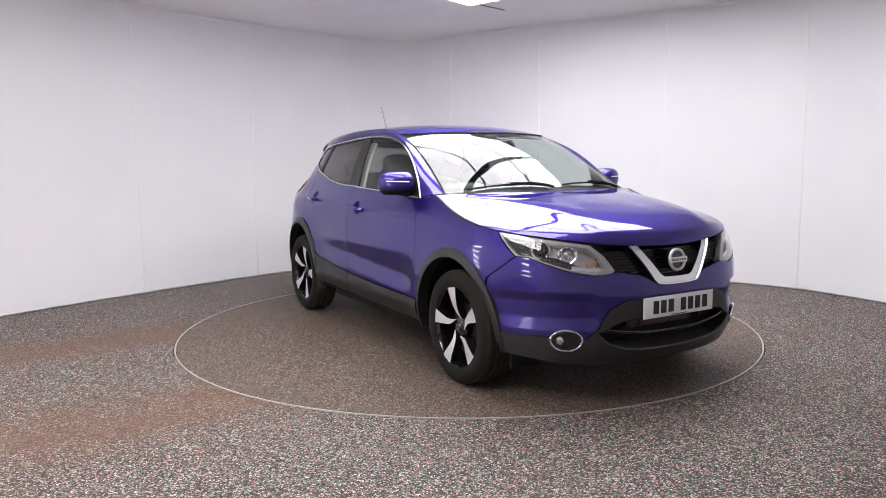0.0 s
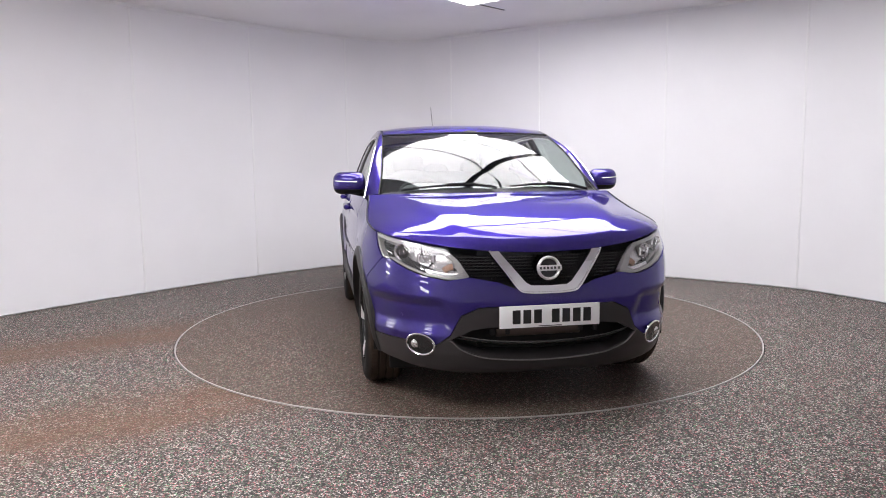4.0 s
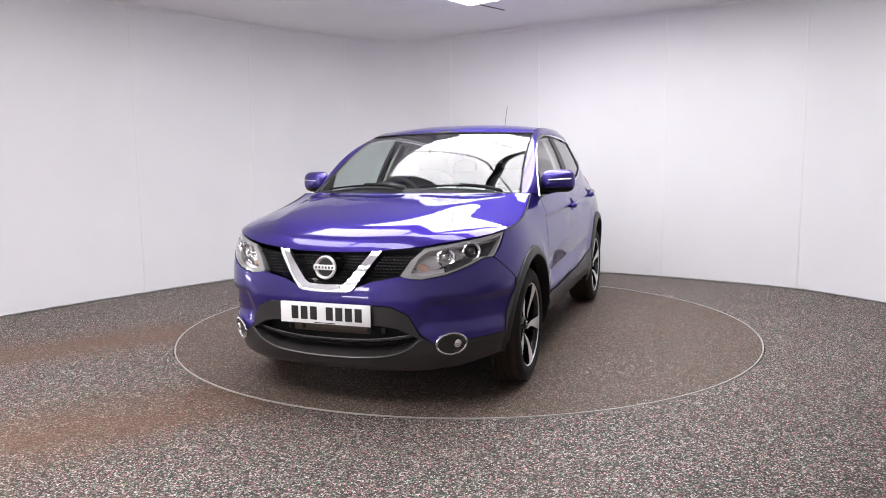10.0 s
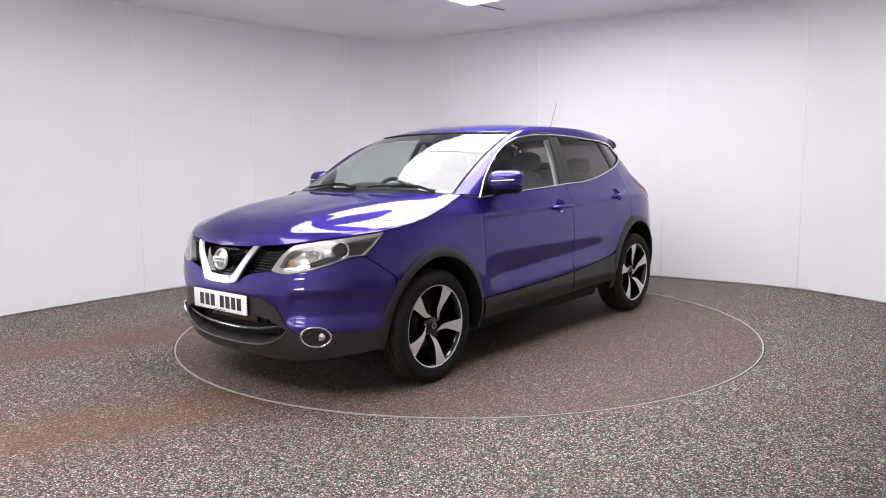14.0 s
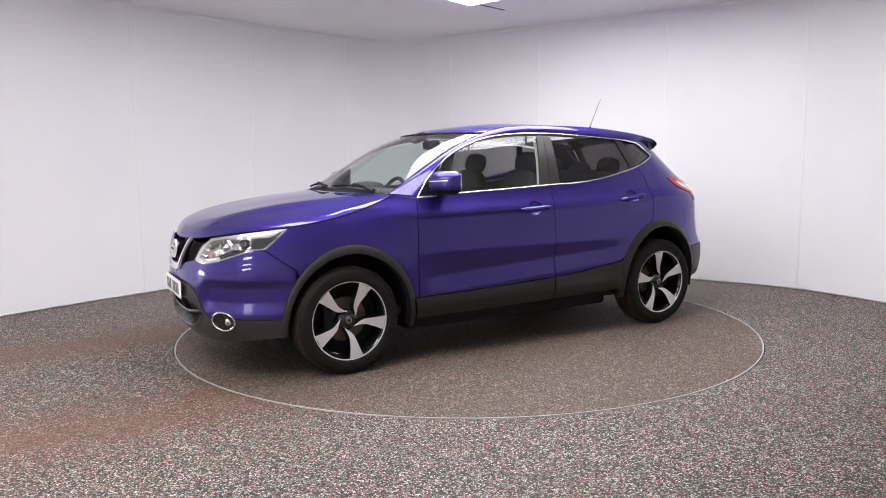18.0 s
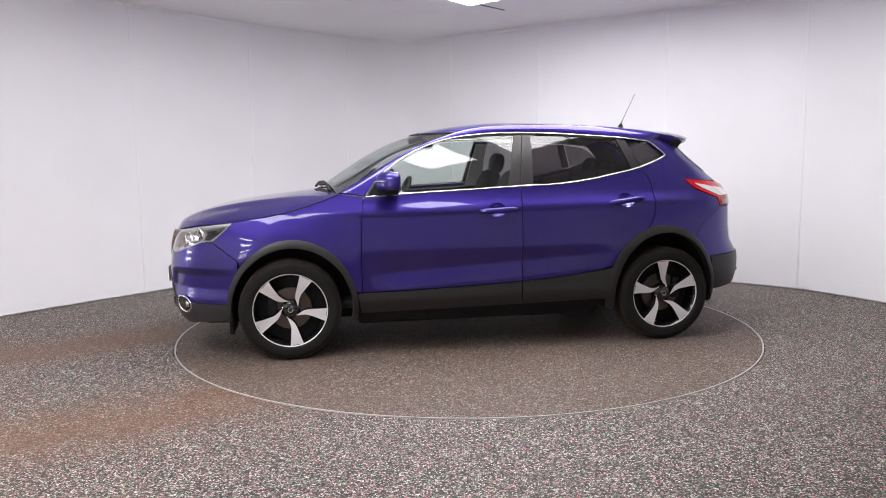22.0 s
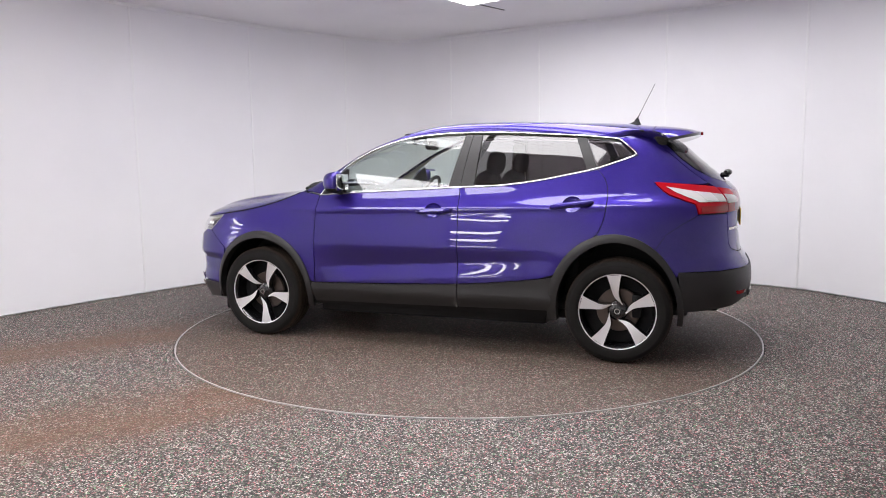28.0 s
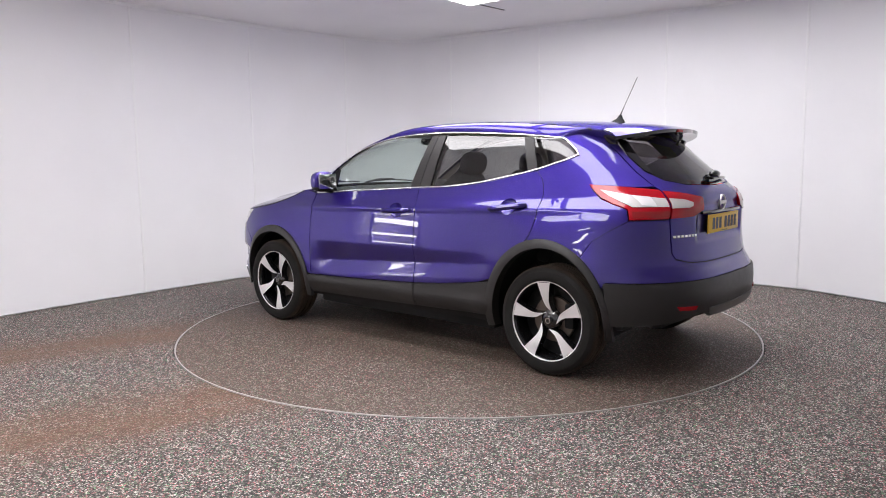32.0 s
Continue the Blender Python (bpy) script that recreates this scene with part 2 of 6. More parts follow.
def table(pairs):
    """A smooth function through (x, value) pairs (monotone cubic)."""
    x = np.array([a for a, _ in pairs], float)
    y = np.array([b for _, b in pairs], float)
    h = np.diff(x)
    d = np.diff(y) / h
    m = np.zeros(len(x))
    m[0], m[-1] = d[0], d[-1]
    for i in range(1, len(x) - 1):
        if d[i - 1] * d[i] > 0:
            m[i] = 2 * d[i - 1] * d[i] / (d[i - 1] + d[i]) if len(x) > 2 else d[i]

    def f(v):
        v = min(max(v, x[0]), x[-1])
        i = min(max(int(np.searchsorted(x, v)) - 1, 0), len(h) - 1)
        t = (v - x[i]) / h[i]
        t2, t3 = t * t, t * t * t
        return float((2 * t3 - 3 * t2 + 1) * y[i] + (t3 - 2 * t2 + t) * m[i] * h[i] + (3 * t2 - 2 * t3) * y[i + 1] + (t3 - t2) * m[i + 1] * h[i])
    return f


def box_bm(bm, x0, x1, y0, y1, z0, z1, bevel=0.0, m=None):
    r = bmesh.ops.create_cube(bm, size=1.0)
    bmesh.ops.scale(bm, vec=(x1 - x0, y1 - y0, z1 - z0), verts=r["verts"])
    bmesh.ops.translate(bm, vec=((x0 + x1) / 2, (y0 + y1) / 2, (z0 + z1) / 2), verts=r["verts"])
    vs = r["verts"]
    if bevel:
        es = list({e for v in vs for e in v.link_edges})
        rb = bmesh.ops.bevel(bm, geom=es, offset=bevel, segments=2, profile=0.5, affect="EDGES")
        vs = list({v for f in rb["faces"] for v in f.verts} | {v for v in vs if v.is_valid})
    if m is not None:
        bmesh.ops.transform(bm, matrix=m, verts=vs)
    return bm


def lathe(profile, n=48, axis="y"):
    """Turns (radius, offset) pairs round an axis into a bmesh."""
    bm = bmesh.new()
    rings = []
    for r, o in profile:
        ring = []
        for i in range(n):
            a = 2 * math.pi * i / n
            ring.append(bm.verts.new((r * math.cos(a), o, r * math.sin(a)) if axis == "y" else (r * math.cos(a), r * math.sin(a), o)))
        rings.append(ring)
    for a, b in zip(rings, rings[1:]):
        for i in range(n):
            j = (i + 1) % n
            bm.faces.new((a[i], a[j], b[j], b[i]))
    return bm


def tube_bm(points, radius, n=8, closed=False, bm=None, flat=1.0):
    """A round (or flattened) bar along points."""
    bm = bm or bmesh.new()
    pts = [Vector(p) for p in points]
    rings = []
    for i, p in enumerate(pts):
        a = pts[i - 1] if (i or closed) else p
        b = pts[(i + 1) % len(pts)] if (i + 1 < len(pts) or closed) else p
        d = (b - a).normalized()
        u = d.cross(Vector((0, 0, 1)))
        if u.length < 1e-3:
            u = d.cross(Vector((0, 1, 0)))
        u.normalize()
        v = u.cross(d)
        r = radius(i / max(len(pts) - 1, 1)) if callable(radius) else radius
        rings.append([bm.verts.new(p + r * (math.cos(2 * math.pi * k / n) * u + flat * math.sin(2 * math.pi * k / n) * v)) for k in range(n)])
    pairs = list(zip(rings, rings[1:])) + ([(rings[-1], rings[0])] if closed else [])
    for a, b in pairs:
        for k in range(n):
            bm.faces.new((a[k], a[(k + 1) % n], b[(k + 1) % n], b[k]))
    if not closed:
        bm.faces.new(rings[0][::-1])
        bm.faces.new(rings[-1])
    return bm


# ---- the room: an oval studio with boarded walls ----
HEIGHT = 2.88
WALK_ROUND = [(-4.05, 0.33), (-3.29, 1.46), (-2.43, 2.57), (-1.52, 3.46), (-0.75, 3.88), (-0.15, 3.62), (0.92, 2.98),
              (2.17, 2.30), (2.80, 1.84), (3.30, 1.42), (3.73, 0.68), (4.25, -0.45), (4.70, -2.0), (4.6, -4.2), (3.6, -6.1),
              (1.5, -7.0), (-1.5, -7.0), (-4.0, -6.0), (-5.2, -4.2), (-5.3, -2.2), (-4.85, -1.0)]
LINE = spline(WALK_ROUND, 400, closed=True)


def ground_and_walls():
    # floor: one sheet with a round opening for the turntable
    n = 96
    R = 2.214
    bm = bmesh.new()
    inner = [bm.verts.new((R * math.cos(2 * math.pi * i / n), R * math.sin(2 * math.pi * i / n), 0)) for i in range(n)]
    outer = []
    for i in range(n):
        a = 2 * math.pi * i / n
        outer.append(bm.verts.new((12 * math.cos(a), 12 * math.sin(a) - 1, 0)))
    for i in range(n):
        j = (i + 1) % n
        bm.faces.new((inner[i], outer[i], outer[j], inner[j]))
    low = [bm.verts.new((v.co.x, v.co.y, -0.06)) for v in inner]
    for i in range(n):
        j = (i + 1) % n
        bm.faces.new((inner[j], low[j], low[i], inner[i]))
    me_floor = part("floor", bm, FLOOR, None, smooth=False)
    tagged(me_floor, "speckled grey chip flooring with brown dirt marks", "floor", kind="structure")
    # wall backing
    pts = LINE
    m = len(pts)
    nrm = []
    for i in range(m):
        d = pts[(i + 1) % m] - pts[i - 1]
        d = d / np.linalg.norm(d)
        nrm.append((d[1], -d[0]))
    area = sum(pts[i][0] * pts[(i + 1) % m][1] - pts[(i + 1) % m][0] * pts[i][1] for i in range(m))
    sgn = 1 if area < 0 else -1   # nrm points inwards
    nrm = np.array(nrm) * sgn
    vs, fs = [], []
    for i in range(m):
        a = pts[i] - nrm[i] * 0.012
        b = pts[i] - nrm[i] * 0.11
        vs += [(a[0], a[1], -0.02), (a[0], a[1], HEIGHT), (b[0], b[1], HEIGHT), (b[0], b[1], -0.02)]
    for i in range(m):
        j = (i + 1) % m
        for k in range(4):
            l = (k + 1) % 4
            fs.append((4 * i + k, 4 * j + k, 4 * j + l, 4 * i + l))
    wall = link_mesh("wall_round", vs, fs, STRIP, None)
    tagged(wall, "curved white studio wall of tall smooth boards", "wall", kind="structure")
    # boards between the joints; the first seven joints are placed, the others follow at the same width
    cum = np.concatenate([[0], np.cumsum([np.linalg.norm(pts[(i + 1) % m] - pts[i]) for i in range(m)])])
    marks = []
    for p in ((-3.29, 1.46), (-2.43, 2.57), (-1.50, 3.47), (-0.19, 3.64), (0.92, 2.98), (2.17, 2.30), (3.30, 1.42)):
        k = int(np.argmin(np.linalg.norm(pts - np.array(p), axis=1)))
        marks.append(cum[k])
    total = cum[-1]
    rest = total - (marks[-1] - marks[0])
    nn = round(rest / 1.42)
    marks += [marks[-1] + rest * k / nn for k in range(1, nn)]

    def at(s):
        s = s % total
        i = min(int(np.searchsorted(cum, s, side="right")) - 1, m - 1)
        t = (s - cum[i]) / (cum[i + 1] - cum[i])
        p = pts[i] * (1 - t) + pts[(i + 1) % m] * t
        q = nrm[i] * (1 - t) + nrm[(i + 1) % m] * t
        return p, q / np.linalg.norm(q)

    for k, s0 in enumerate(marks):
        s1 = marks[k + 1] if k + 1 < len(marks) else marks[0] + total
        g, c = 0.006, 14
        vs, fs, ns = [], [], []
        for i in range(c + 1):
            p, q = at(s0 + g + (s1 - s0 - 2 * g) * i / c)
            b = p - q * 0.012
            vs += [(b[0], b[1], 0.012), (p[0], p[1], 0.012), (p[0], p[1], HEIGHT - 0.004), (b[0], b[1], HEIGHT - 0.004)]
        for i in range(c):
            for a in range(3):
                fs.append((4 * i + a, 4 * i + 4 + a, 4 * i + 5 + a, 4 * i + 1 + a))
        fs.append((0, 1, 2, 3))
        fs.append((4 * c + 3, 4 * c + 2, 4 * c + 1, 4 * c))
        bm = bmesh.new()
        vv = [bm.verts.new(v) for v in vs]
        for f in fs:
            bm.faces.new([vv[a] for a in f])
        part("board", bm, WALL, wall)
        # joint cover strip
        p, q = at(s0)
        t = np.array([q[1], -q[0]])
        bm = bmesh.new()
        mm = Matrix(((t[0], q[0], 0, p[0]), (t[1], q[1], 0, p[1]), (0, 0, 1, 0), (0, 0, 0, 1)))
        box_bm(bm, -0.011, 0.011, -0.01, 0.005, 0.012, HEIGHT - 0.004, 0.002, mm)
        part("joint_strip", bm, STRIP, wall)
    # coving: a slim white strip where the wall meets the ceiling
    vs, fs = [], []
    for i in range(m):
        for d, z in ((-0.002, HEIGHT - 0.03), (0.010, HEIGHT - 0.03), (0.026, HEIGHT - 0.002)):
            q = pts[i] + nrm[i] * d
            vs.append((q[0], q[1], z))
    for i in range(m):
        j = (i + 1) % m
        for k in range(2):
            fs.append((3 * i + k, 3 * i + k + 1, 3 * j + k + 1, 3 * j + k))
    tagged(link_mesh("trim", vs, fs, STRIP, None, smooth=False), "slim white coving along the top of the wall", "trim", kind="structure")
    # ceiling
    bm = bmesh.new()
    lo = [bm.verts.new((p[0] * 1.03, p[1] * 1.03, HEIGHT)) for p in pts[::4]]
    hi = [bm.verts.new((v.co.x, v.co.y, HEIGHT + 0.12)) for v in lo]
    bm.faces.new(lo)
    bm.faces.new(hi)
    for i in range(len(lo)):
        j = (i + 1) % len(lo)
        bm.faces.new((lo[i], lo[j], hi[j], hi[i]))
    tagged(part("ceiling", bm, CEIL, None, smooth=False), "plain white painted ceiling", "ceiling", kind="structure")
    return at


wall_at = ground_and_walls()

# luminous ceiling field: a grid of glowing diffuser panels in a thin dark frame
FIELD_CORNER = Vector((0.077, 1.79, HEIGHT))
FIELD_U = Vector((-0.615, -0.788, 0)).normalized()
FIELD_V = Vector((0.788, -0.615, 0)).normalized()


def light_field():
    """Two rows of luminous boxes side by side, of flat diffusers, with a dark beam between them; the last pair is added
    fill.
    """
    rot = Matrix((FIELD_U, FIELD_V, Vector((0, 0, 1)))).transposed().to_4x4()
    base = Matrix.Translation(FIELD_CORNER) @ rot
    su, wide, gap = 0.70, 1.45, 0.07
    # the pair at 4.70 is unseen, added to brighten the camera side and near floor
    for k, u0, cells in ((0, 0.0, 3), (1, 0.0, 3), (0, 2.52, 1), (1, 2.52, 1), (0, 4.70, 2), (1, 4.70, 2)):
        v0 = k * (wide + gap)
        field = thing("ceiling_light", "large glowing white ceiling light of flat diffusers", "ceiling light", "ceiling lights")
        for i in range(cells):
            bm = bmesh.new()
            box_bm(bm, u0 + i * su + 0.007, u0 + (i + 1) * su - 0.007, v0, v0 + wide, -0.02, -0.003, 0.003, base)
            part("diffuser", bm, GLOW, field)
        for i in range(cells + 1):
            bm = bmesh.new()
            box_bm(bm, u0 + i * su - 0.014, u0 + i * su + 0.014, v0, v0 + wide, -0.024, -0.002, 0.002, base)
            part("frame_bar", bm, DARKBAR if 0 < i < cells else STRIP, field)
    bm = bmesh.new()
    box_bm(bm, -0.1, 4.7 + 2 * su + 0.1, wide, wide + gap, -0.10, 0.0, 0.006, base)
    tagged(part("ceiling_beam", bm, DARKBAR, None), "dark metal beam between the ceiling lights", "beam", kind="structure")


light_field()


def light_stand(x, y, turn):
    """A floor stand with five stacked glowing tubes in a slim frame."""
    st = thing("light_stand", "slim studio light stand with five stacked glowing tubes", "light stand", "light stands")
    st.matrix_basis = pose(x, y, 0, 0, 0, turn)
    for i in range(5):
        bm = bmesh.new()
        box_bm(bm, -0.02, 0.02, -0.30, 0.30, 0.56 + i * 0.29, 0.63 + i * 0.29, 0.015)
        part("tube", bm, STANDGLOW, st)
    for s in (-1, 1):
        bm = bmesh.new()
        box_bm(bm, -0.02, 0.02, s * 0.33 - 0.015, s * 0.33 + 0.015, 0.04, 1.92, 0.004)
        part("post", bm, DARKBAR, st)
    bm = bmesh.new()
    box_bm(bm, -0.25, 0.25, -0.35, 0.35, 0.0, 0.04, 0.008)
    part("foot", bm, DARKBAR, st)


light_stand(-2.35, -4.25, 60)
light_stand(-4.55, -1.25, 10)
# slit in the ceiling behind the lights
bm = bmesh.new()
box_bm(bm, 0.0, 0.40, -0.006, 0.006, HEIGHT - 0.006, HEIGHT + 0.002, 0.0, Matrix.Translation((0.168, 1.82, 0)) @ pose(0, 0, 0, 0, 0, 47))
tagged(part("trim", bm, DARKBAR, None), "thin dark joint in the white ceiling", "trim", kind="structure")

# turntable: disc flush with the floor and a pale metal edge
turntable = thing("turntable", "round rotating floor disc with speckled worn surface and metal rim", "turntable")
part("disc", lathe([(0.0005, 0.0), (2.195, 0.0), (2.195, -0.05), (0.0005, -0.05)], 96, "z"), TABLE, turntable)
part("rim", lathe([(2.1985, -0.03), (2.1985, 0.003), (2.207, 0.003), (2.207, -0.03)], 128, "z"), RINGM, turntable, "pale metal edge ring")


# ---- the car's outer skin: plan contours stacked over z ----
HALF = table([(0.15, 0.79), (0.26, 0.845), (0.36, 0.872), (0.48, 0.884), (0.62, 0.889), (0.70, 0.891), (0.76, 0.888), (0.88, 0.877), (0.94, 0.870),
              (0.99, 0.858), (1.03, 0.845), (1.08, 0.828), (1.14, 0.809), (1.30, 0.750), (1.42, 0.692), (1.50, 0.645), (1.58, 0.58)])
BARREL = table([(0.2, 0.02), (0.8, 0.012), (1.0, 0.03), (1.08, 0.05), (1.5, 0.045)])
NOSE = table([(0.15, 2.00), (0.25, 2.09), (0.32, 2.135), (0.42, 2.15), (0.5, 2.155), (0.58, 2.158), (0.66, 2.15), (0.74, 2.135),
              (0.82, 2.11), (0.88, 2.07), (0.93, 2.02), (1.0, 1.92), (1.1, 1.8)])
TAIL = table([(0.15, 1.92), (0.27, 2.04), (0.36, 2.105), (0.5, 2.135), (0.58, 2.13), (0.63, 2.105), (0.70, 2.066), (0.85, 2.050),
              (1.0, 2.055), (1.08, 2.036), (1.13, 1.990), (1.2, 1.912), (1.31, 1.785), (1.38, 1.71), (1.44, 1.63), (1.5, 1.54)])
TAIL_S = table([(0.2, 1.25), (1.0, 1.20), (1.15, 1.05), (1.5, 0.90)])
TAIL_N = table([(0.2, 3.3), (1.0, 3.3), (1.2, 3.0), (1.5, 2.8)])
NOSE_S, NOSE_N = 1.25, 3.0


def ease(v):
    v = min(max(v, 0.0), 1.0)
    return v * v * (3 - 2 * v)


def half_at(x, z):
    """Half width along the side, before the corners round off."""
    q = min(abs(x + 0.05), 1.3) / 1.25
    w = HALF(z) * (1 - BARREL(z) * q ** 2.2)
    # hollow of the lower doors: a flank that leans under, a sharp rising crease, and a flank that comes out again
    zc = 0.560 + 0.060 * (0.6 - x)
    win = ease((0.86 - x) / 0.30) * ease((x + 1.05) / 0.60)
    tall = max(0.705 - zc, 0.03)
    up, down = (zc + tall - z) / tall, (z - zc + 0.105) / 0.105
    h = 0.5 * (up + down - math.hypot(up - down, 0.12))
    w -= 0.245 * tall * win * 0.5 * (h + math.hypot(h, 0.10))
    # soft flare over the wheels
    for cx in (1.30, -1.29):
        r = math.hypot(x - cx, (z - 0.33) * 0.9)
        w += 0.014 * math.exp(-((r - 0.42) / 0.10) ** 2)
    # haunch over the rear wheels
    w += 0.013 * math.exp(-((z - 0.95) / 0.13) ** 2) * ease((-x - 0.45) / 0.6)
    # shoulder line under the windows
    d = z - 0.958 - 0.0175 * (0.8 - x)
    w += 0.011 * math.exp(-(d / (0.045 if d > 0 else 0.020)) ** 2) * ease((1.2 - x) / 0.5) * ease((x + 1.75) / 0.5)
    return w


def side_y(x, z):
    """Half width of the skin at x, z."""
    w = half_at(x, z)
    if x > NOSE_S:
        a = NOSE(z) - NOSE_S
        return w * max(1 - ((x - NOSE_S) / a) ** NOSE_N, 1e-6) ** (1 / NOSE_N)
    s, n = TAIL_S(z), TAIL_N(z)
    if x < -s:
        a = TAIL(z) - s
        return w * max(1 - min((-x - s) / a, 1) ** n, 1e-6) ** (1 / n)
    return w


def front_xy(b, z):
    """b: angle round the nose, 0 in the middle, pi/2 where the side begins, then metres back along the side."""
    sg, b = (1, b) if b >= 0 else (-1, -b)
    if b >= math.pi / 2:
        x = NOSE_S - (b - math.pi / 2)
        return x, sg * side_y(x, z)
    a = NOSE(z) - NOSE_S
    w = half_at(NOSE_S + 0.05, z)
    for _ in range(3):
        r = ((math.cos(b) / a) ** NOSE_N + (math.sin(b) / w) ** NOSE_N) ** (-1 / NOSE_N)
        w = half_at(NOSE_S + r * math.cos(b), z)
    r = ((math.cos(b) / a) ** NOSE_N + (math.sin(b) / w) ** NOSE_N) ** (-1 / NOSE_N)
    return NOSE_S + r * math.cos(b), sg * r * math.sin(b)


def rear_xy(b, z):
    sg, b = (1, b) if b >= 0 else (-1, -b)
    s, n = TAIL_S(z), TAIL_N(z)
    if b >= math.pi / 2:
        x = -s + (b - math.pi / 2)
        return x, sg * side_y(x, z)
    a = TAIL(z) - s
    w = half_at(-s - 0.05, z)
    for _ in range(3):
        r = ((math.cos(b) / a) ** n + (math.sin(b) / w) ** n) ** (-1 / n)
        w = half_at(-s - r * math.cos(b), z)
    r = ((math.cos(b) / a) ** n + (math.sin(b) / w) ** n) ** (-1 / n)
    return -s - r * math.cos(b), sg * r * math.sin(b)


def fb(x, y):
    """Angle round the nose of a point in plan."""
    return math.atan2(y, x - NOSE_S) if x > NOSE_S else math.copysign(math.pi / 2 + NOSE_S - x, y)


def rb(x, y, z):
    s = TAIL_S(z)
    return math.atan2(y, -s - x) if x < -s else math.copysign(math.pi / 2 + x + s, y)


# ---- panel maker: a patch of the skin cut out along an outline ----
def dense(poly, step, closed=True):
    out = []
    k = len(poly)
    for i in range(k if closed else k - 1):
        a, b = np.array(poly[i], float), np.array(poly[(i + 1) % k], float)
        n = max(1, int(np.ceil(np.linalg.norm(b - a) / step)))
        for j in range(n):
            out.append(a + (b - a) * j / n)
    if not closed:
        out.append(np.array(poly[-1], float))
    return out


def curve2(points, n):
    return [tuple(p) for p in spline(points, n)]


def inside_poly(pts, poly):
    x, y = pts[:, 0][:, None], pts[:, 1][:, None]
    p = np.array(poly)
    q = np.roll(p, -1, axis=0)
    c = ((p[:, 1] > y) != (q[:, 1] > y)) & (x < (q[:, 0] - p[:, 0]) * (y - p[:, 1]) / (q[:, 1] - p[:, 1] + 1e-12) + p[:, 0])
    return c.sum(axis=1) % 2 == 1


def normal_at(F, a, b, out):
    e = 1e-3
    p = np.array(F(a, b))
    da = np.array(F(a + e, b)) - np.array(F(a - e, b))
    db = np.array(F(a, b + e)) - np.array(F(a, b - e))
    n = np.cross(da, db)
    n = n / max(np.linalg.norm(n), 1e-12)
    if np.dot(n, out(p)) < 0:
        n = -n
    return p, n


def outward(p):
    return np.array([p[0] * 0.35, p[1], (p[2] - 0.8) * 0.6])


def upward(p):
    return np.array([0.0, 0.0, 1.0])


from mathutils.geometry import delaunay_2d_cdt


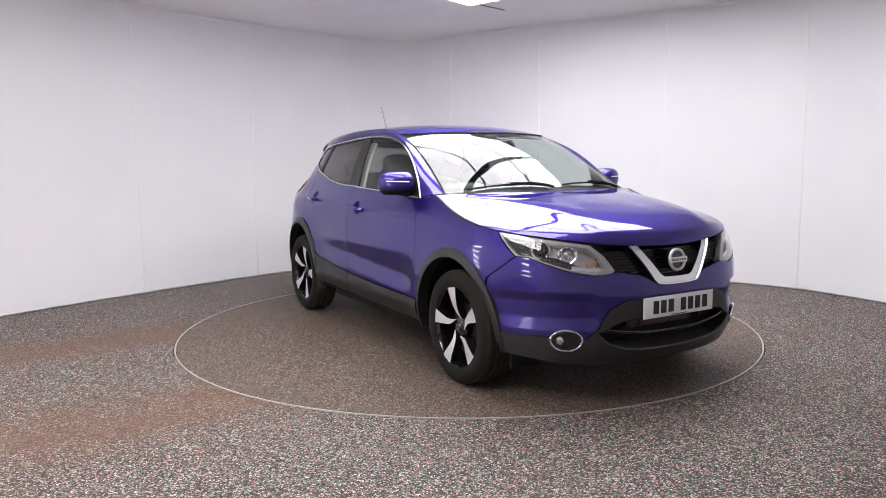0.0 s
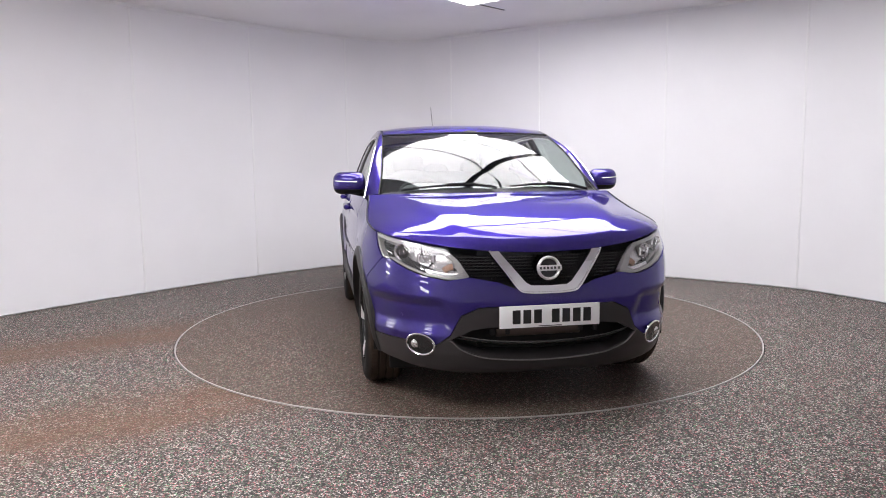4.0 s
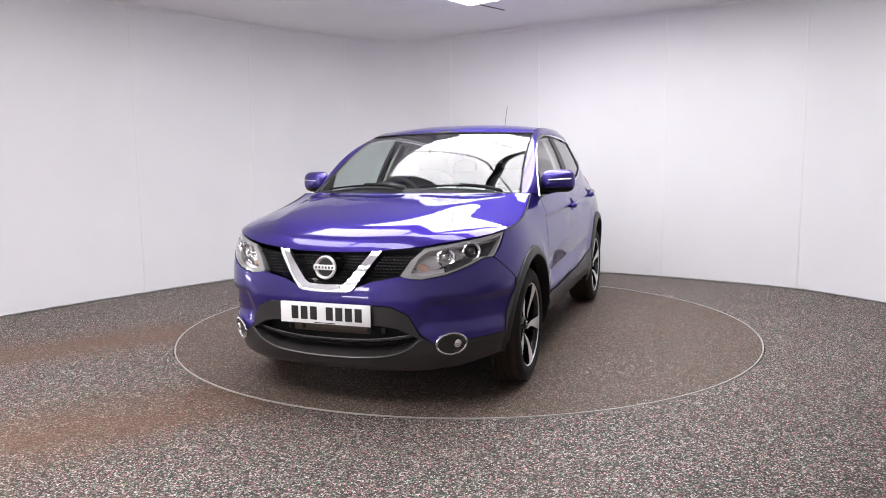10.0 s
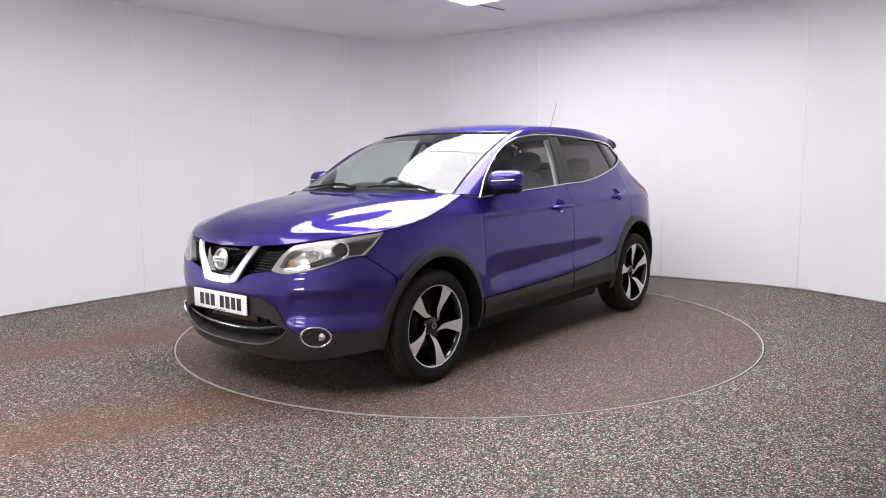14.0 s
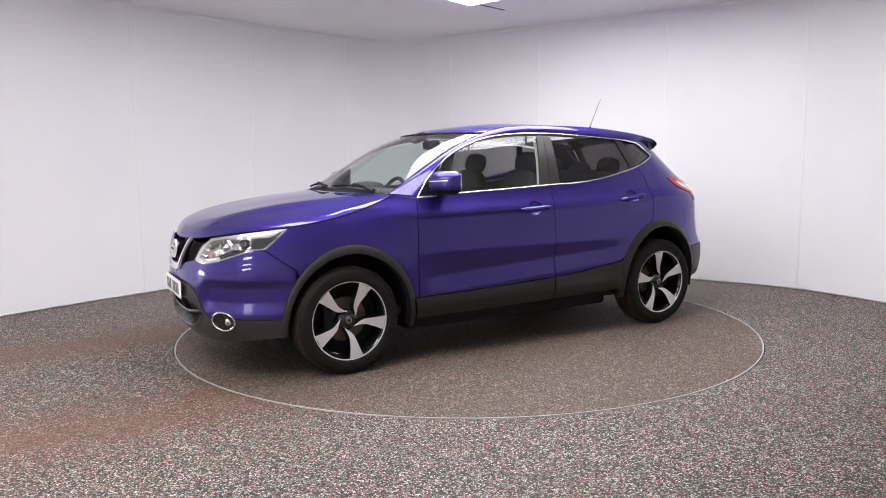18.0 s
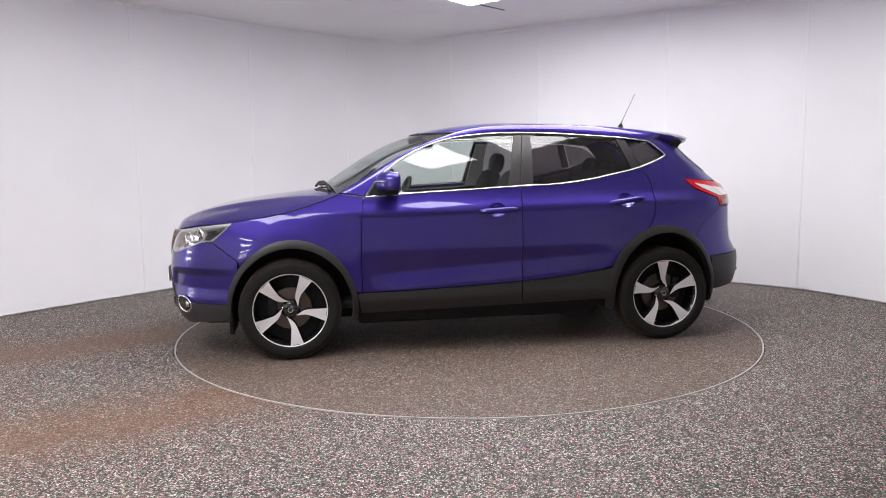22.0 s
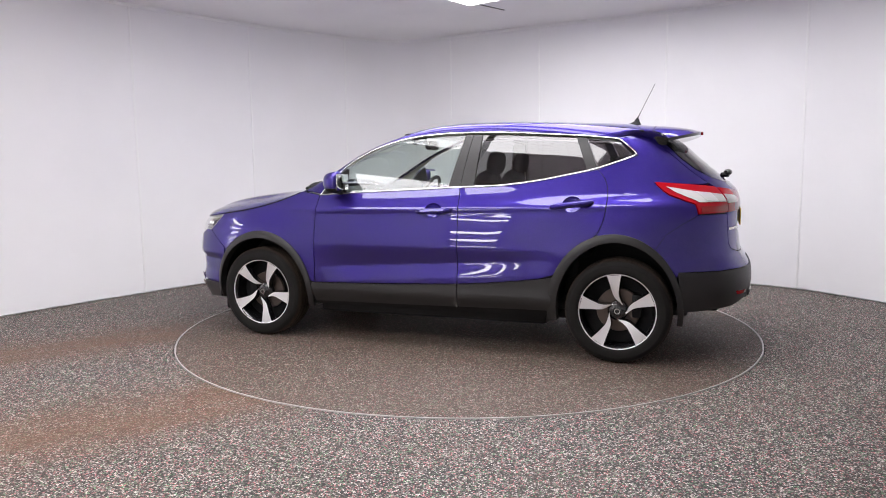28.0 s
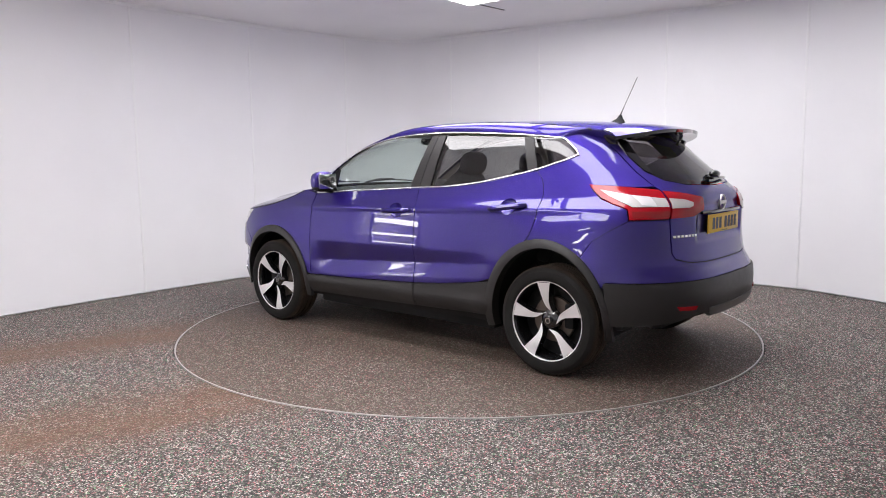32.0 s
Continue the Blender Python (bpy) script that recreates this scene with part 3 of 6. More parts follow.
def panel(name, F, poly, mat, parent, step=0.025, holes=(), offset=0.0, thick=0.014, out=outward, both=False, label="", disp=None, scale=1.0):
    """Cuts the outline (and holes) out of the surface F(a, b); offset along the normal, a turned-in edge of that thickness.
    both: the mirror image on the right side too. Returns the object (or the two)."""
    loops = [dense(poly, step)] + [dense(h, step * 0.6) for h in holes]
    co, edges, base = [], [], []
    for lp in loops:
        s = len(co)
        co += [tuple(p) for p in lp]
        edges += [(s + i, s + (i + 1) % len(lp)) for i in range(len(lp))]
        base.append((s, len(lp)))
    arr = np.array(co)
    lo, hi = arr.min(axis=0), arr.max(axis=0)
    gx = np.arange(lo[0] + step * 0.5, hi[0], step)
    gy = np.arange(lo[1] + step * 0.5, hi[1], step)
    grid = np.array([(x, y) for x in gx for y in gy]) if len(gx) and len(gy) else np.zeros((0, 2))
    if len(grid):
        keep = inside_poly(grid, loops[0])
        for h in loops[1:]:
            keep &= ~inside_poly(grid, h)
        grid = grid[keep]
        near = np.array([np.min(np.hypot(arr[:, 0] - g[0], arr[:, 1] - g[1])) for g in grid]) if len(grid) else np.array([])
        grid = grid[near > step * 0.45] if len(grid) else grid
        co += [tuple(g) for g in grid]
    vo, eo, fo, orig_v, _, _ = delaunay_2d_cdt([Vector(c) for c in co], edges, [], 0, 1e-6)
    cen = np.array([[(vo[f[0]].x + vo[f[1]].x + vo[f[2]].x) / 3, (vo[f[0]].y + vo[f[1]].y + vo[f[2]].y) / 3] for f in fo])
    ok = inside_poly(cen, loops[0])
    for h in loops[1:]:
        ok &= ~inside_poly(cen, h)
    tris = [f for f, k in zip(fo, ok) if k]
    back = {}
    for i, o in enumerate(orig_v):
        for k in o:
            back[k] = i
    P, N = [], []
    for v in vo:
        p, n = normal_at(F, v.x, v.y, out)
        d = offset + (disp(v.x, v.y) if disp else 0.0)
        P.append(p + n * d)
        N.append(n)
    if disp:
        G = lambda a, b: (lambda pn: pn[0] + pn[1] * (offset + disp(a, b)))(normal_at(F, a, b, out))
        N = [normal_at(G, v.x, v.y, out)[1] for v in vo]
    faces = []
    for f in tris:
        n = np.cross(P[f[1]] - P[f[0]], P[f[2]] - P[f[0]])
        faces.append(tuple(f) if np.dot(n, N[f[0]]) > 0 else tuple(reversed(f)))
    if thick:
        for s, ln in base:
            ring = [back.get(s + i) for i in range(ln)]
            ring = [r for i, r in enumerate(ring) if r is not None and r != ring[i - 1]]
            c0 = len(P)
            k = len(ring)
            for i, r in enumerate(ring):
                t = P[ring[(i + 1) % k]] - P[ring[i - 1]]
                sd = np.cross(t, N[r])
                sd = sd / max(np.linalg.norm(sd), 1e-12)
                P += [P[r], P[r] - N[r] * thick]
                N += [sd, sd]
            for i in range(k):
                j = (i + 1) % k
                faces.append((c0 + 2 * i, c0 + 2 * i + 1, c0 + 2 * j + 1, c0 + 2 * j))
            # turn the rim outwards
            f0 = np.cross(P[c0 + 1] - P[c0], P[c0 + 3] - P[c0])
            a0 = np.array(co[s])
            a1 = np.array(co[s + 1])
            perp = np.array([-(a1 - a0)[1], (a1 - a0)[0]])
            test = (a0 + a1) / 2 + perp / max(np.linalg.norm(perp), 1e-9) * 1e-4
            inn = inside_poly(test[None, :], loops[0])[0] and not any(inside_poly(test[None, :], h)[0] for h in loops[1:])
            away = (P[ring[0]] + P[ring[1]]) / 2 - (np.array(F(*test)) if inn else 2 * np.array(F(*((a0 + a1) / 2))) - np.array(F(*test)))
            away = away - np.dot(away, N[ring[0]]) * N[ring[0]]
            if np.dot(away, N[c0]) < 0:
                for q in range(c0, len(P)):
                    N[q] = -N[q]
            if np.dot(f0, N[c0]) < 0:
                faces[-k:] = [tuple(reversed(f)) for f in faces[-k:]]
    made = []
    for sg in ((1, -1) if both else (1,)):
        vv = [(p[0], p[1] * sg, p[2]) for p in P]
        nn = [(n[0], n[1] * sg, n[2]) for n in N]
        ff = faces if sg > 0 else [tuple(reversed(f)) for f in faces]
        ob = link_mesh(name, vv, ff, mat, parent, normals=nn)
        if label:
            tagged(ob, label=label)
        made.append(ob)
    return made if both else made[0]


def ribbon(name, F, path, width, height, mat, parent, out=outward, both=False, base=0.0, closed=False, label=""):
    """A raised strip along a path on the surface."""
    pts = [np.array(p, float) for p in path]
    k = len(pts)
    rows = []
    for i, p in enumerate(pts):
        a = pts[i - 1] if (i or closed) else p
        b = pts[(i + 1) % k] if (i + 1 < k or closed) else p
        P, n = normal_at(F, p[0], p[1], out)
        t = np.array(F(*b)) - np.array(F(*a))
        t = t / max(np.linalg.norm(t), 1e-12)
        s = np.cross(n, t)
        w = width(i / (k - 1)) if callable(width) else width
        rows.append([P + s * (-w / 2) + n * (base - 0.004), P + s * (-w / 2) + n * (base + height * 0.6), P + s * (-w * 0.3) + n * (base + height),
                     P + s * (w * 0.3) + n * (base + height), P + s * (w / 2) + n * (base + height * 0.6), P + s * (w / 2) + n * (base - 0.004)])
    made = []
    for sg in ((1, -1) if both else (1,)):
        bm = bmesh.new()
        vv = [[bm.verts.new((q[0], q[1] * sg, q[2])) for q in r] for r in rows]
        for i in range(k if closed else k - 1):
            a, b = vv[i], vv[(i + 1) % k]
            for j in range(5):
                bm.faces.new((a[j], a[j + 1], b[j + 1], b[j]))
        if not closed:
            bm.faces.new(vv[0])
            bm.faces.new(vv[-1][::-1])
        made.append(part(name, bm, mat, parent, label, angle=50))
    return made


def S_side(x, z):
    return (x, side_y(x, z), z)


def S_front(b, z):
    x, y = front_xy(b, z)
    return (x, y, z)


def S_rear(b, z):
    x, y = rear_xy(b, z)
    return (x, y, z)


def fpt(x, y, z):
    return (fb(x, y), z)


def fy(y, z):
    """Front domain point of given half width near the nose."""
    lo, hi = 0.0, math.pi / 2
    for _ in range(30):
        m = (lo + hi) / 2
        if front_xy(m, z)[1] < abs(y):
            lo = m
        else:
            hi = m
    return (math.copysign(lo, y), z)


def ry(y, z):
    lo, hi = 0.0, math.pi / 2
    for _ in range(30):
        m = (lo + hi) / 2
        if rear_xy(m, z)[1] < abs(y):
            lo = m
        else:
            hi = m
    return (math.copysign(lo, y), z)


def fx(x, z):
    return (fb(x, side_y(x, z)), z)


def rx(x, z):
    return (rb(x, side_y(x, z), z), z)


def whole(half):
    """Closes a half outline, given from middle to middle, with its mirror image."""
    return list(half) + [(-a, b) for a, b in reversed(half) if abs(a) > 1e-6]


def arch(cx, cz, rx_, rz_, a0, a1, n):
    return [(cx + rx_ * math.cos(radians(a0 + (a1 - a0) * i / (n - 1))), cz + rz_ * math.sin(radians(a0 + (a1 - a0) * i / (n - 1)))) for i in range(n)]


# ---- the car ----
car = thing("car", "violet-blue five-door crossover car with black wheel-arch cladding on the turntable", "car")

FA = (1.287, 0.33, 0.428, 0.471)     # front wheel arch: centre and radii of the cladding's outer edge
RA = (-1.304, 0.335, 0.424, 0.495)
FI = (1.290, 0.33, 0.394, 0.418)     # arch opening
RI = (-1.318, 0.335, 0.376, 0.443)

# outlines in side view
BELT = [(0.790, 1.064), (0.451, 1.085), (0.067, 1.102), (-0.278, 1.119), (-0.546, 1.129), (-0.775, 1.155), (-0.966, 1.190), (-1.156, 1.230),
        (-1.300, 1.275), (-1.424, 1.322)]
CANT = [(0.800, 1.072), (0.694, 1.205), (0.534, 1.328), (0.375, 1.406), (0.179, 1.462), (-0.056, 1.490), (-0.290, 1.496), (-0.564, 1.490),
        (-0.837, 1.474), (-1.071, 1.458), (-1.267, 1.430)]
HOODSIDE = [(1.645, 0.922), (1.44, 0.952), (1.28, 0.984), (1.12, 1.030), (1.02, 1.066), (0.965, 1.088)]
DOORLINE = [(0.806, 1.058), (0.822, 0.960), (0.830, 0.80), (0.833, 0.62), (0.832, 0.436)]
MIDLINE = [(-0.272, 1.117), (-0.270, 0.858), (-0.266, 0.471)]
REARLINE = [(-1.193, 0.822), (-1.213, 0.850), (-1.240, 0.930), (-1.252, 1.03), (-1.250, 1.11), (-1.225, 1.180), (-1.180, 1.228)]
SILLTOP = [(0.832, 0.434), (0.46, 0.441), (0.075, 0.455), (-0.264, 0.470), (-0.60, 0.498), (-0.870, 0.534)]
G = 0.0025


def belt_z(x):
    xs = [p[0] for p in BELT][::-1]
    zs = [p[1] for p in BELT][::-1]
    return float(np.interp(x, xs, zs))


def bumper_hollow(b, z):
    """Hollow of the front bumper above the fog lamps."""
    return -0.022 * ease((0.612 - z) / 0.04) * ease((z - 0.40) / 0.09) * ease((abs(b) - 0.48 - 0.5 * max(z - 0.5, 0.0)) / 0.09) * ease((1.22 - abs(b)) / 0.25)


def skin():
    # front wing
    outline = curve2(HOODSIDE, 24) + [(0.90, 1.078), (0.815, 1.064)] + [(x + G, z) for x, z in curve2(DOORLINE, 14)[1:]]
    low = [p for p in arch(*FA, 14, 166, 30)]
    low = [p for p in low if p[0] < 1.62][::-1]
    outline += low + [(1.628, 0.672), (1.70, 0.725), (1.79, 0.795), (1.745, 0.828), (1.70, 0.870)]
    panel("front_wing", S_side, outline, PAINT, car, both=True)
    # front door, with the cup behind the handle
    bl = [p for p in curve2(BELT, 60) if -0.270 < p[0] < 0.80]
    cup = [(-0.095 + 0.062 * math.cos(t * math.pi / 10), 0.964 + 0.050 * math.sin(t * math.pi / 10)) for t in range(20)]
    outline = [(x - G, z) for x, z in curve2(DOORLINE, 14)][::-1] + [(0.80, 1.060)] + [(x, z - 0.004) for x, z in bl] \
        + [(x + G, z) for x, z in curve2(MIDLINE, 10)] + [(x, z + 0.002) for x, z in curve2(SILLTOP, 40)[::-1] if -0.26 < x < 0.82]
    door_f = panel("front_door", S_side, outline, PAINT, car, 0.016, both=True, holes=[cup])
    # rear door
    cup2 = [(-1.035 + 0.062 * math.cos(t * math.pi / 10), 1.012 + 0.050 * math.sin(t * math.pi / 10)) for t in range(20)]
    bl = [p for p in curve2(BELT, 60) if -1.17 < p[0] < -0.275]
    lowarch = [p for p in arch(*RA, 27, 86, 18)]
    lowarch = [p for p in lowarch if p[0] > -1.19]
    outline = [(x - G, z) for x, z in curve2(MIDLINE, 10)][::-1] + [(x, z - 0.004) for x, z in bl] \
        + [(x + G, z) for x, z in curve2(REARLINE, 20)[::-1]] + lowarch[::-1] + [(x, z + 0.002) for x, z in curve2(SILLTOP, 40)[::-1] if -0.862 < x < -0.275]
    door_r = panel("rear_door", S_side, outline, PAINT, car, 0.016, both=True, holes=[cup2])
    for doors, c, cx, cz in ((door_f, cup, -0.095, 0.964), (door_r, cup2, -1.035, 1.012)):
        bowl = lambda x, z, cx=cx, cz=cz: -0.030 * max(0.0, 1 - ((x - cx) / 0.064) ** 2 - ((z - cz) / 0.052) ** 2) ** 0.7 - 0.001
        for d, b in zip(doors, panel("handle_cup", S_side, c, PAINT, None, 0.012, both=True, disp=bowl, thick=0.004)):
            b.parent = d
    # rear quarter
    top = [(-1.424, 1.322), (-1.375, 1.365), (-1.315, 1.412), (-1.267, 1.434), (-1.36, 1.462), (-1.46, 1.452), (-1.545, 1.405)]
    outline = [rx(x - G, z) for x, z in curve2(REARLINE, 20)] + [rx(x, z - 0.004) for x, z in curve2(BELT, 60) if x < -1.19] + [rx(*p) for p in top[1:]] \
        + [ry(0.526, 1.390), ry(0.540, 1.317), ry(0.562, 1.22), ry(0.566, 1.150), ry(0.560, 1.136)] + [rx(-1.761, 1.134), rx(-1.65, 1.143), rx(-1.525, 1.150)] \
        + [rx(-1.62, 1.066), rx(-1.70, 1.036), rx(-1.776, 1.010), rx(-1.795, 0.948)] + [rx(-1.70, 0.888), rx(-1.612, 0.828), rx(-1.552, 0.737)] \
        + [rx(*p) for p in arch(*RA, 128, 78, 16)]
    panel("rear_quarter", S_rear, outline, PAINT, car, both=True)
    # rear bumper, painted part
    half = [(0, 0.684), ry(0.30, 0.686), ry(0.47, 0.697), ry(0.575, 0.722), ry(0.597, 0.76), ry(0.605, 0.948), rx(-1.799, 0.9455)] \
        + [rx(-1.7015, 0.8855), rx(-1.6138, 0.8263), rx(-1.5540, 0.7353)] + [rx(*p) for p in arch(*RA, 130, 152, 10)] + [rx(-1.70, 0.600), ry(0.612, 0.606), ry(0.30, 0.604), (0, 0.603)]
    panel("rear_bumper", S_rear, whole(half), PAINT, car)
    # rear bumper, black lower part
    half = [(0, 0.598), ry(0.30, 0.599), ry(0.612, 0.601)] + [rx(-1.69, 0.594), rx(-1.70, 0.50), rx(-1.715, 0.350), rx(-1.80, 0.352)] \
        + [ry(0.62, 0.372), ry(0.52, 0.398), ry(0.42, 0.412), ry(0.34, 0.378), (0, 0.374)]
    panel("rear_lower_bumper", S_rear, whole(half), CLAD, car, offset=0.006)
    # tailgate
    half = [(0, 1.128), ry(0.345, 1.139), ry(0.470, 1.166), ry(0.520, 1.220), ry(0.512, 1.31), ry(0.482, 1.395), ry(0.520, 1.395), ry(0.534, 1.317), ry(0.556, 1.22),
            ry(0.560, 1.150), ry(0.555, 1.118), ry(0.597, 0.948), ry(0.591, 0.76), ry(0.57, 0.728), ry(0.47, 0.703), ry(0.30, 0.692), (0, 0.690)]

    def hatch(b, z):
        y = abs(rear_xy(b, z)[1])
        return -0.016 * ease((0.40 - y) / 0.06) * ease((z - 0.80) / 0.03) * ease((1.055 - z) / 0.03)   # number-plate hollow
    panel("tailgate", S_rear, whole(half), PAINT, car, disp=hatch, step=0.022)
    # front bumper, painted part
    b0 = [(0, 0.634), fy(0.11, 0.637), fy(0.150, 0.649), fy(0.25, 0.690), fy(0.395, 0.718), fy(0.50, 0.700), fpt(2.03, 0.607, 0.719), fpt(1.96, 0.69, 0.749),
          fpt(1.858, 0.763, 0.791), fx(1.795, 0.791), fx(1.70, 0.719), fx(1.632, 0.667)]
    b1 = [fx(*p) for p in arch(*FA, 48, 8, 14) if p[0] > 1.625] + [fx(1.70, 0.385), fpt(1.933, 0.707, 0.386), fpt(2.055, 0.556, 0.372), fpt(2.091, 0.492, 0.425),
                                                fpt(2.115, 0.441, 0.528), fy(0.352, 0.569), fy(0.2, 0.574), (0, 0.572)]
    panel("front_bumper", S_front, whole(b0 + b1), PAINT, car, step=0.022, disp=bumper_hollow)
    # front bumper, black lower part with the mouth
    b2 = [(0, 0.568), fy(0.2, 0.570), fy(0.350, 0.565), fpt(2.115, 0.438, 0.524), fpt(2.091, 0.488, 0.421), fpt(2.055, 0.556, 0.368), fpt(1.933, 0.707, 0.382), fx(1.695, 0.381),
          fx(1.70, 0.275), fx(1.85, 0.262), fy(0.62, 0.245), fy(0.45, 0.222), (0, 0.210)]
    mouth = [fy(0.0, 0.470), fy(0.30, 0.468), fy(0.385, 0.455), fy(0.498, 0.398), fy(0.43, 0.352), fy(0.33, 0.315), fy(0.15, 0.296), fy(0.0, 0.292)]
    lip = lambda b, z: 0.010 * math.exp(-((z - 0.245) / 0.03) ** 2)
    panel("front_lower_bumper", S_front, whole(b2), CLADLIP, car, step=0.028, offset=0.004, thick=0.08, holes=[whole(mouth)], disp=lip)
    # lower door cladding
    o1 = [(0.80, 0.432)] + [(x, z - 0.004) for x, z in curve2(SILLTOP, 40) if -0.262 < x < 0.80] + [(-0.262, 0.308), (0.40, 0.297), (0.84, 0.292)]
    o1 = [(0.862, 0.430)] + o1[1:]
    fold = lambda x, z: 0.006 * ease((z - 0.30) / 0.03) + 0.012 * math.exp(-((z - 0.385) / 0.05) ** 2)
    panel("door_cladding", S_side, o1, CLAD, car, both=True, disp=fold, step=0.03)
    o2 = [(-0.270, 0.465)] + [(x, z - 0.004) for x, z in curve2(SILLTOP, 40) if x < -0.272] + [(-0.925, 0.541), (-0.915, 0.43), (-0.895, 0.322), (-0.270, 0.308)]
    panel("door_cladding", S_side, o2, CLAD, car, both=True, disp=fold, step=0.03)
    # wheel-arch cladding: bands with a rounded edge
    for (cx, cz, ra, rz), (ix, iz, ia, ib), a0, a1 in ((FA, FI, -8, 190), (RA, RI, -10, 190)):
        n, k = 56, 7
        for sg in (1, -1):
            rows, bm = [], bmesh.new()
            for i in range(n + 1):
                t = radians(a0 + (a1 - a0) * i / n)
                row = []
                for j in range(k + 1):
                    f = j / k
                    x = (cx + ra * math.cos(t)) * f + (ix + ia * math.cos(t)) * (1 - f)
                    z = (cz + rz * math.sin(t)) * f + (iz + ib * math.sin(t)) * (1 - f)
                    d = 0.017 - 0.012 * f * f + 0.003
                    row.append(bm.verts.new((x, sg * (side_y(x, z) + d), z)))
                x, z = ix + ia * math.cos(t), iz + ib * math.sin(t)
                y = side_y(x, z)
                row.insert(0, bm.verts.new((x, sg * (y + 0.010), z + 0.0)))
                row.insert(0, bm.verts.new((x, sg * (y - 0.05), z)))
                x, z = cx + ra * math.cos(t), cz + rz * math.sin(t)
                row.append(bm.verts.new((x, sg * (side_y(x, z) - 0.02), z)))
                rows.append(row)
            for a, b in zip(rows, rows[1:]):
                for j in range(len(a) - 1):
                    bm.faces.new((a[j], a[j + 1], b[j + 1], b[j]))
            bm.faces.new(rows[0])
            bm.faces.new(rows[-1][::-1])
            part("arch_cladding", bm, CLAD, car, "black textured wheel-arch trim")


skin()

# bonnet, windscreen, pillars and roof: patches between edge curves
MIDBON = [(2.118, 0.830), (2.105, 0.866), (2.065, 0.912), (1.93, 0.972), (1.68, 1.028), (1.41, 1.070), (1.27, 1.086), (1.13, 1.100)]
FRONTEDGE = [(2.118, 0.0, 0.830), (2.112, 0.12, 0.832), (2.094, 0.27, 0.838), (2.035, 0.49, 0.864), (1.915, 0.668, 0.893), (1.77, 0.778, 0.913), (1.645, 0.823, 0.924)]
ROOFEDGE = [(0.965, 0.735, 1.093), (0.72, 0.692, 1.236), (0.50, 0.667, 1.360), (0.30, 0.645, 1.446), (0.10, 0.625, 1.510), (-0.10, 0.617, 1.540), (-0.50, 0.610, 1.550),
            (-0.90, 0.598, 1.538), (-1.30, 0.572, 1.502), (-1.50, 0.548, 1.470)]
MIDSCREEN = [(1.085, 1.118), (0.92, 1.232), (0.73, 1.350), (0.54, 1.442), (0.375, 1.500)]
MIDROOF = [(0.370, 1.503), (0.25, 1.533), (0.098, 1.557), (-0.08, 1.577), (-0.258, 1.584), (-0.614, 1.577), (-0.836, 1.568), (-1.28, 1.546), (-1.50, 1.524)]
NS = 60
bon_mid = spline(MIDBON, NS)
bon_front = spline(FRONTEDGE, NS)
bon_side = np.array([(x, side_y(x, z), z) for x, z in spline(HOODSIDE, NS)])
scr_mid = spline(MIDSCREEN, NS)
roof_mid = spline(MIDROOF, NS)
edge_all = spline(ROOFEDGE, 4 * NS)
cut = int(np.argmin(np.abs(edge_all[:, 0] - 0.17)))
scr_edge, roof_edge = edge_all[:cut + 1], edge_all[cut:]


def along(arr, t):
    t = min(max(t, 0.0), 1.0) * (len(arr) - 1)
    i = min(int(t), len(arr) - 2)
    f = t - i
    return arr[i] * (1 - f) + arr[i + 1] * f


def bonnet(s, t):
    """Coons patch between the leading edge, the sides, the middle line and the rear edge."""
    sg, s = (1, s) if s >= 0 else (-1, -s)
    y_end = bon_side[-1][1]
    c = along(bon_mid, t)
    e = along(bon_side, t)
    # leading edge by share of its width
    fy_ = bon_front[:, 1] / bon_front[-1][1]
    fpt_ = np.array([np.interp(s, fy_, bon_front[:, k]) for k in range(3)])
    r = np.array([1.13 + (bon_side[-1][0] - 1.13) * s ** 2.2, y_end * s, 1.100 + (bon_side[-1][2] - 1.100) * s ** 2.2])
    h = s ** 2.3
    hx = s ** 2.3
    P = np.zeros(3)
    for k, hh in ((0, hx), (1, s), (2, h)):
        cc = (c[0], 0.0, c[1])[k]
        f0 = (bon_front[0][0], 0.0, bon_front[0][2])[k]
        r0 = (1.13, 0.0, 1.100)[k]
        P[k] = (1 - hh) * cc + hh * e[k] + (1 - t) * fpt_[k] + t * r[k] - ((1 - t) * ((1 - hh) * f0 + hh * bon_front[-1][k]) + t * ((1 - hh) * r0 + hh * bon_side[-1][k]))
    # two ridges that run back from the grille blade and spread towards the windscreen pillars
    d = s - 0.40 - 0.36 * t
    P[2] += 0.016 * math.exp(-(d / (0.095 if d > 0 else 0.24)) ** 2) * math.sin(math.pi * min(t * 1.05 + 0.02, 1.0)) ** 0.8
    return (P[0], sg * P[1], P[2])


def screen(s, t):
    e = along(scr_edge, t)
    c = along(scr_mid, t)
    h = 1 - abs(s) ** 2.05
    return (e[0] + (c[0] - e[0]) * h, e[1] * s, e[2] + (c[1] - e[2]) * h)


def roof_skin(s, t):
    e = along(roof_edge, t)
    c = along(roof_mid, t)
    h = 1 - abs(s) ** (2.05 + 0.6 * min(t * 4, 1.0))
    return (e[0] + (c[0] - e[0]) * h, e[1] * s, e[2] + (c[1] - e[2]) * h)


cant = spline([(x, side_y(x, z), z) for x, z in CANT] + [(-1.40, side_y(-1.40, 1.448), 1.448), (-1.545, side_y(-1.545, 1.400), 1.400)], 4 * NS)
edge_long = spline(ROOFEDGE + [(-1.60, 0.525, 1.428)], 4 * NS)


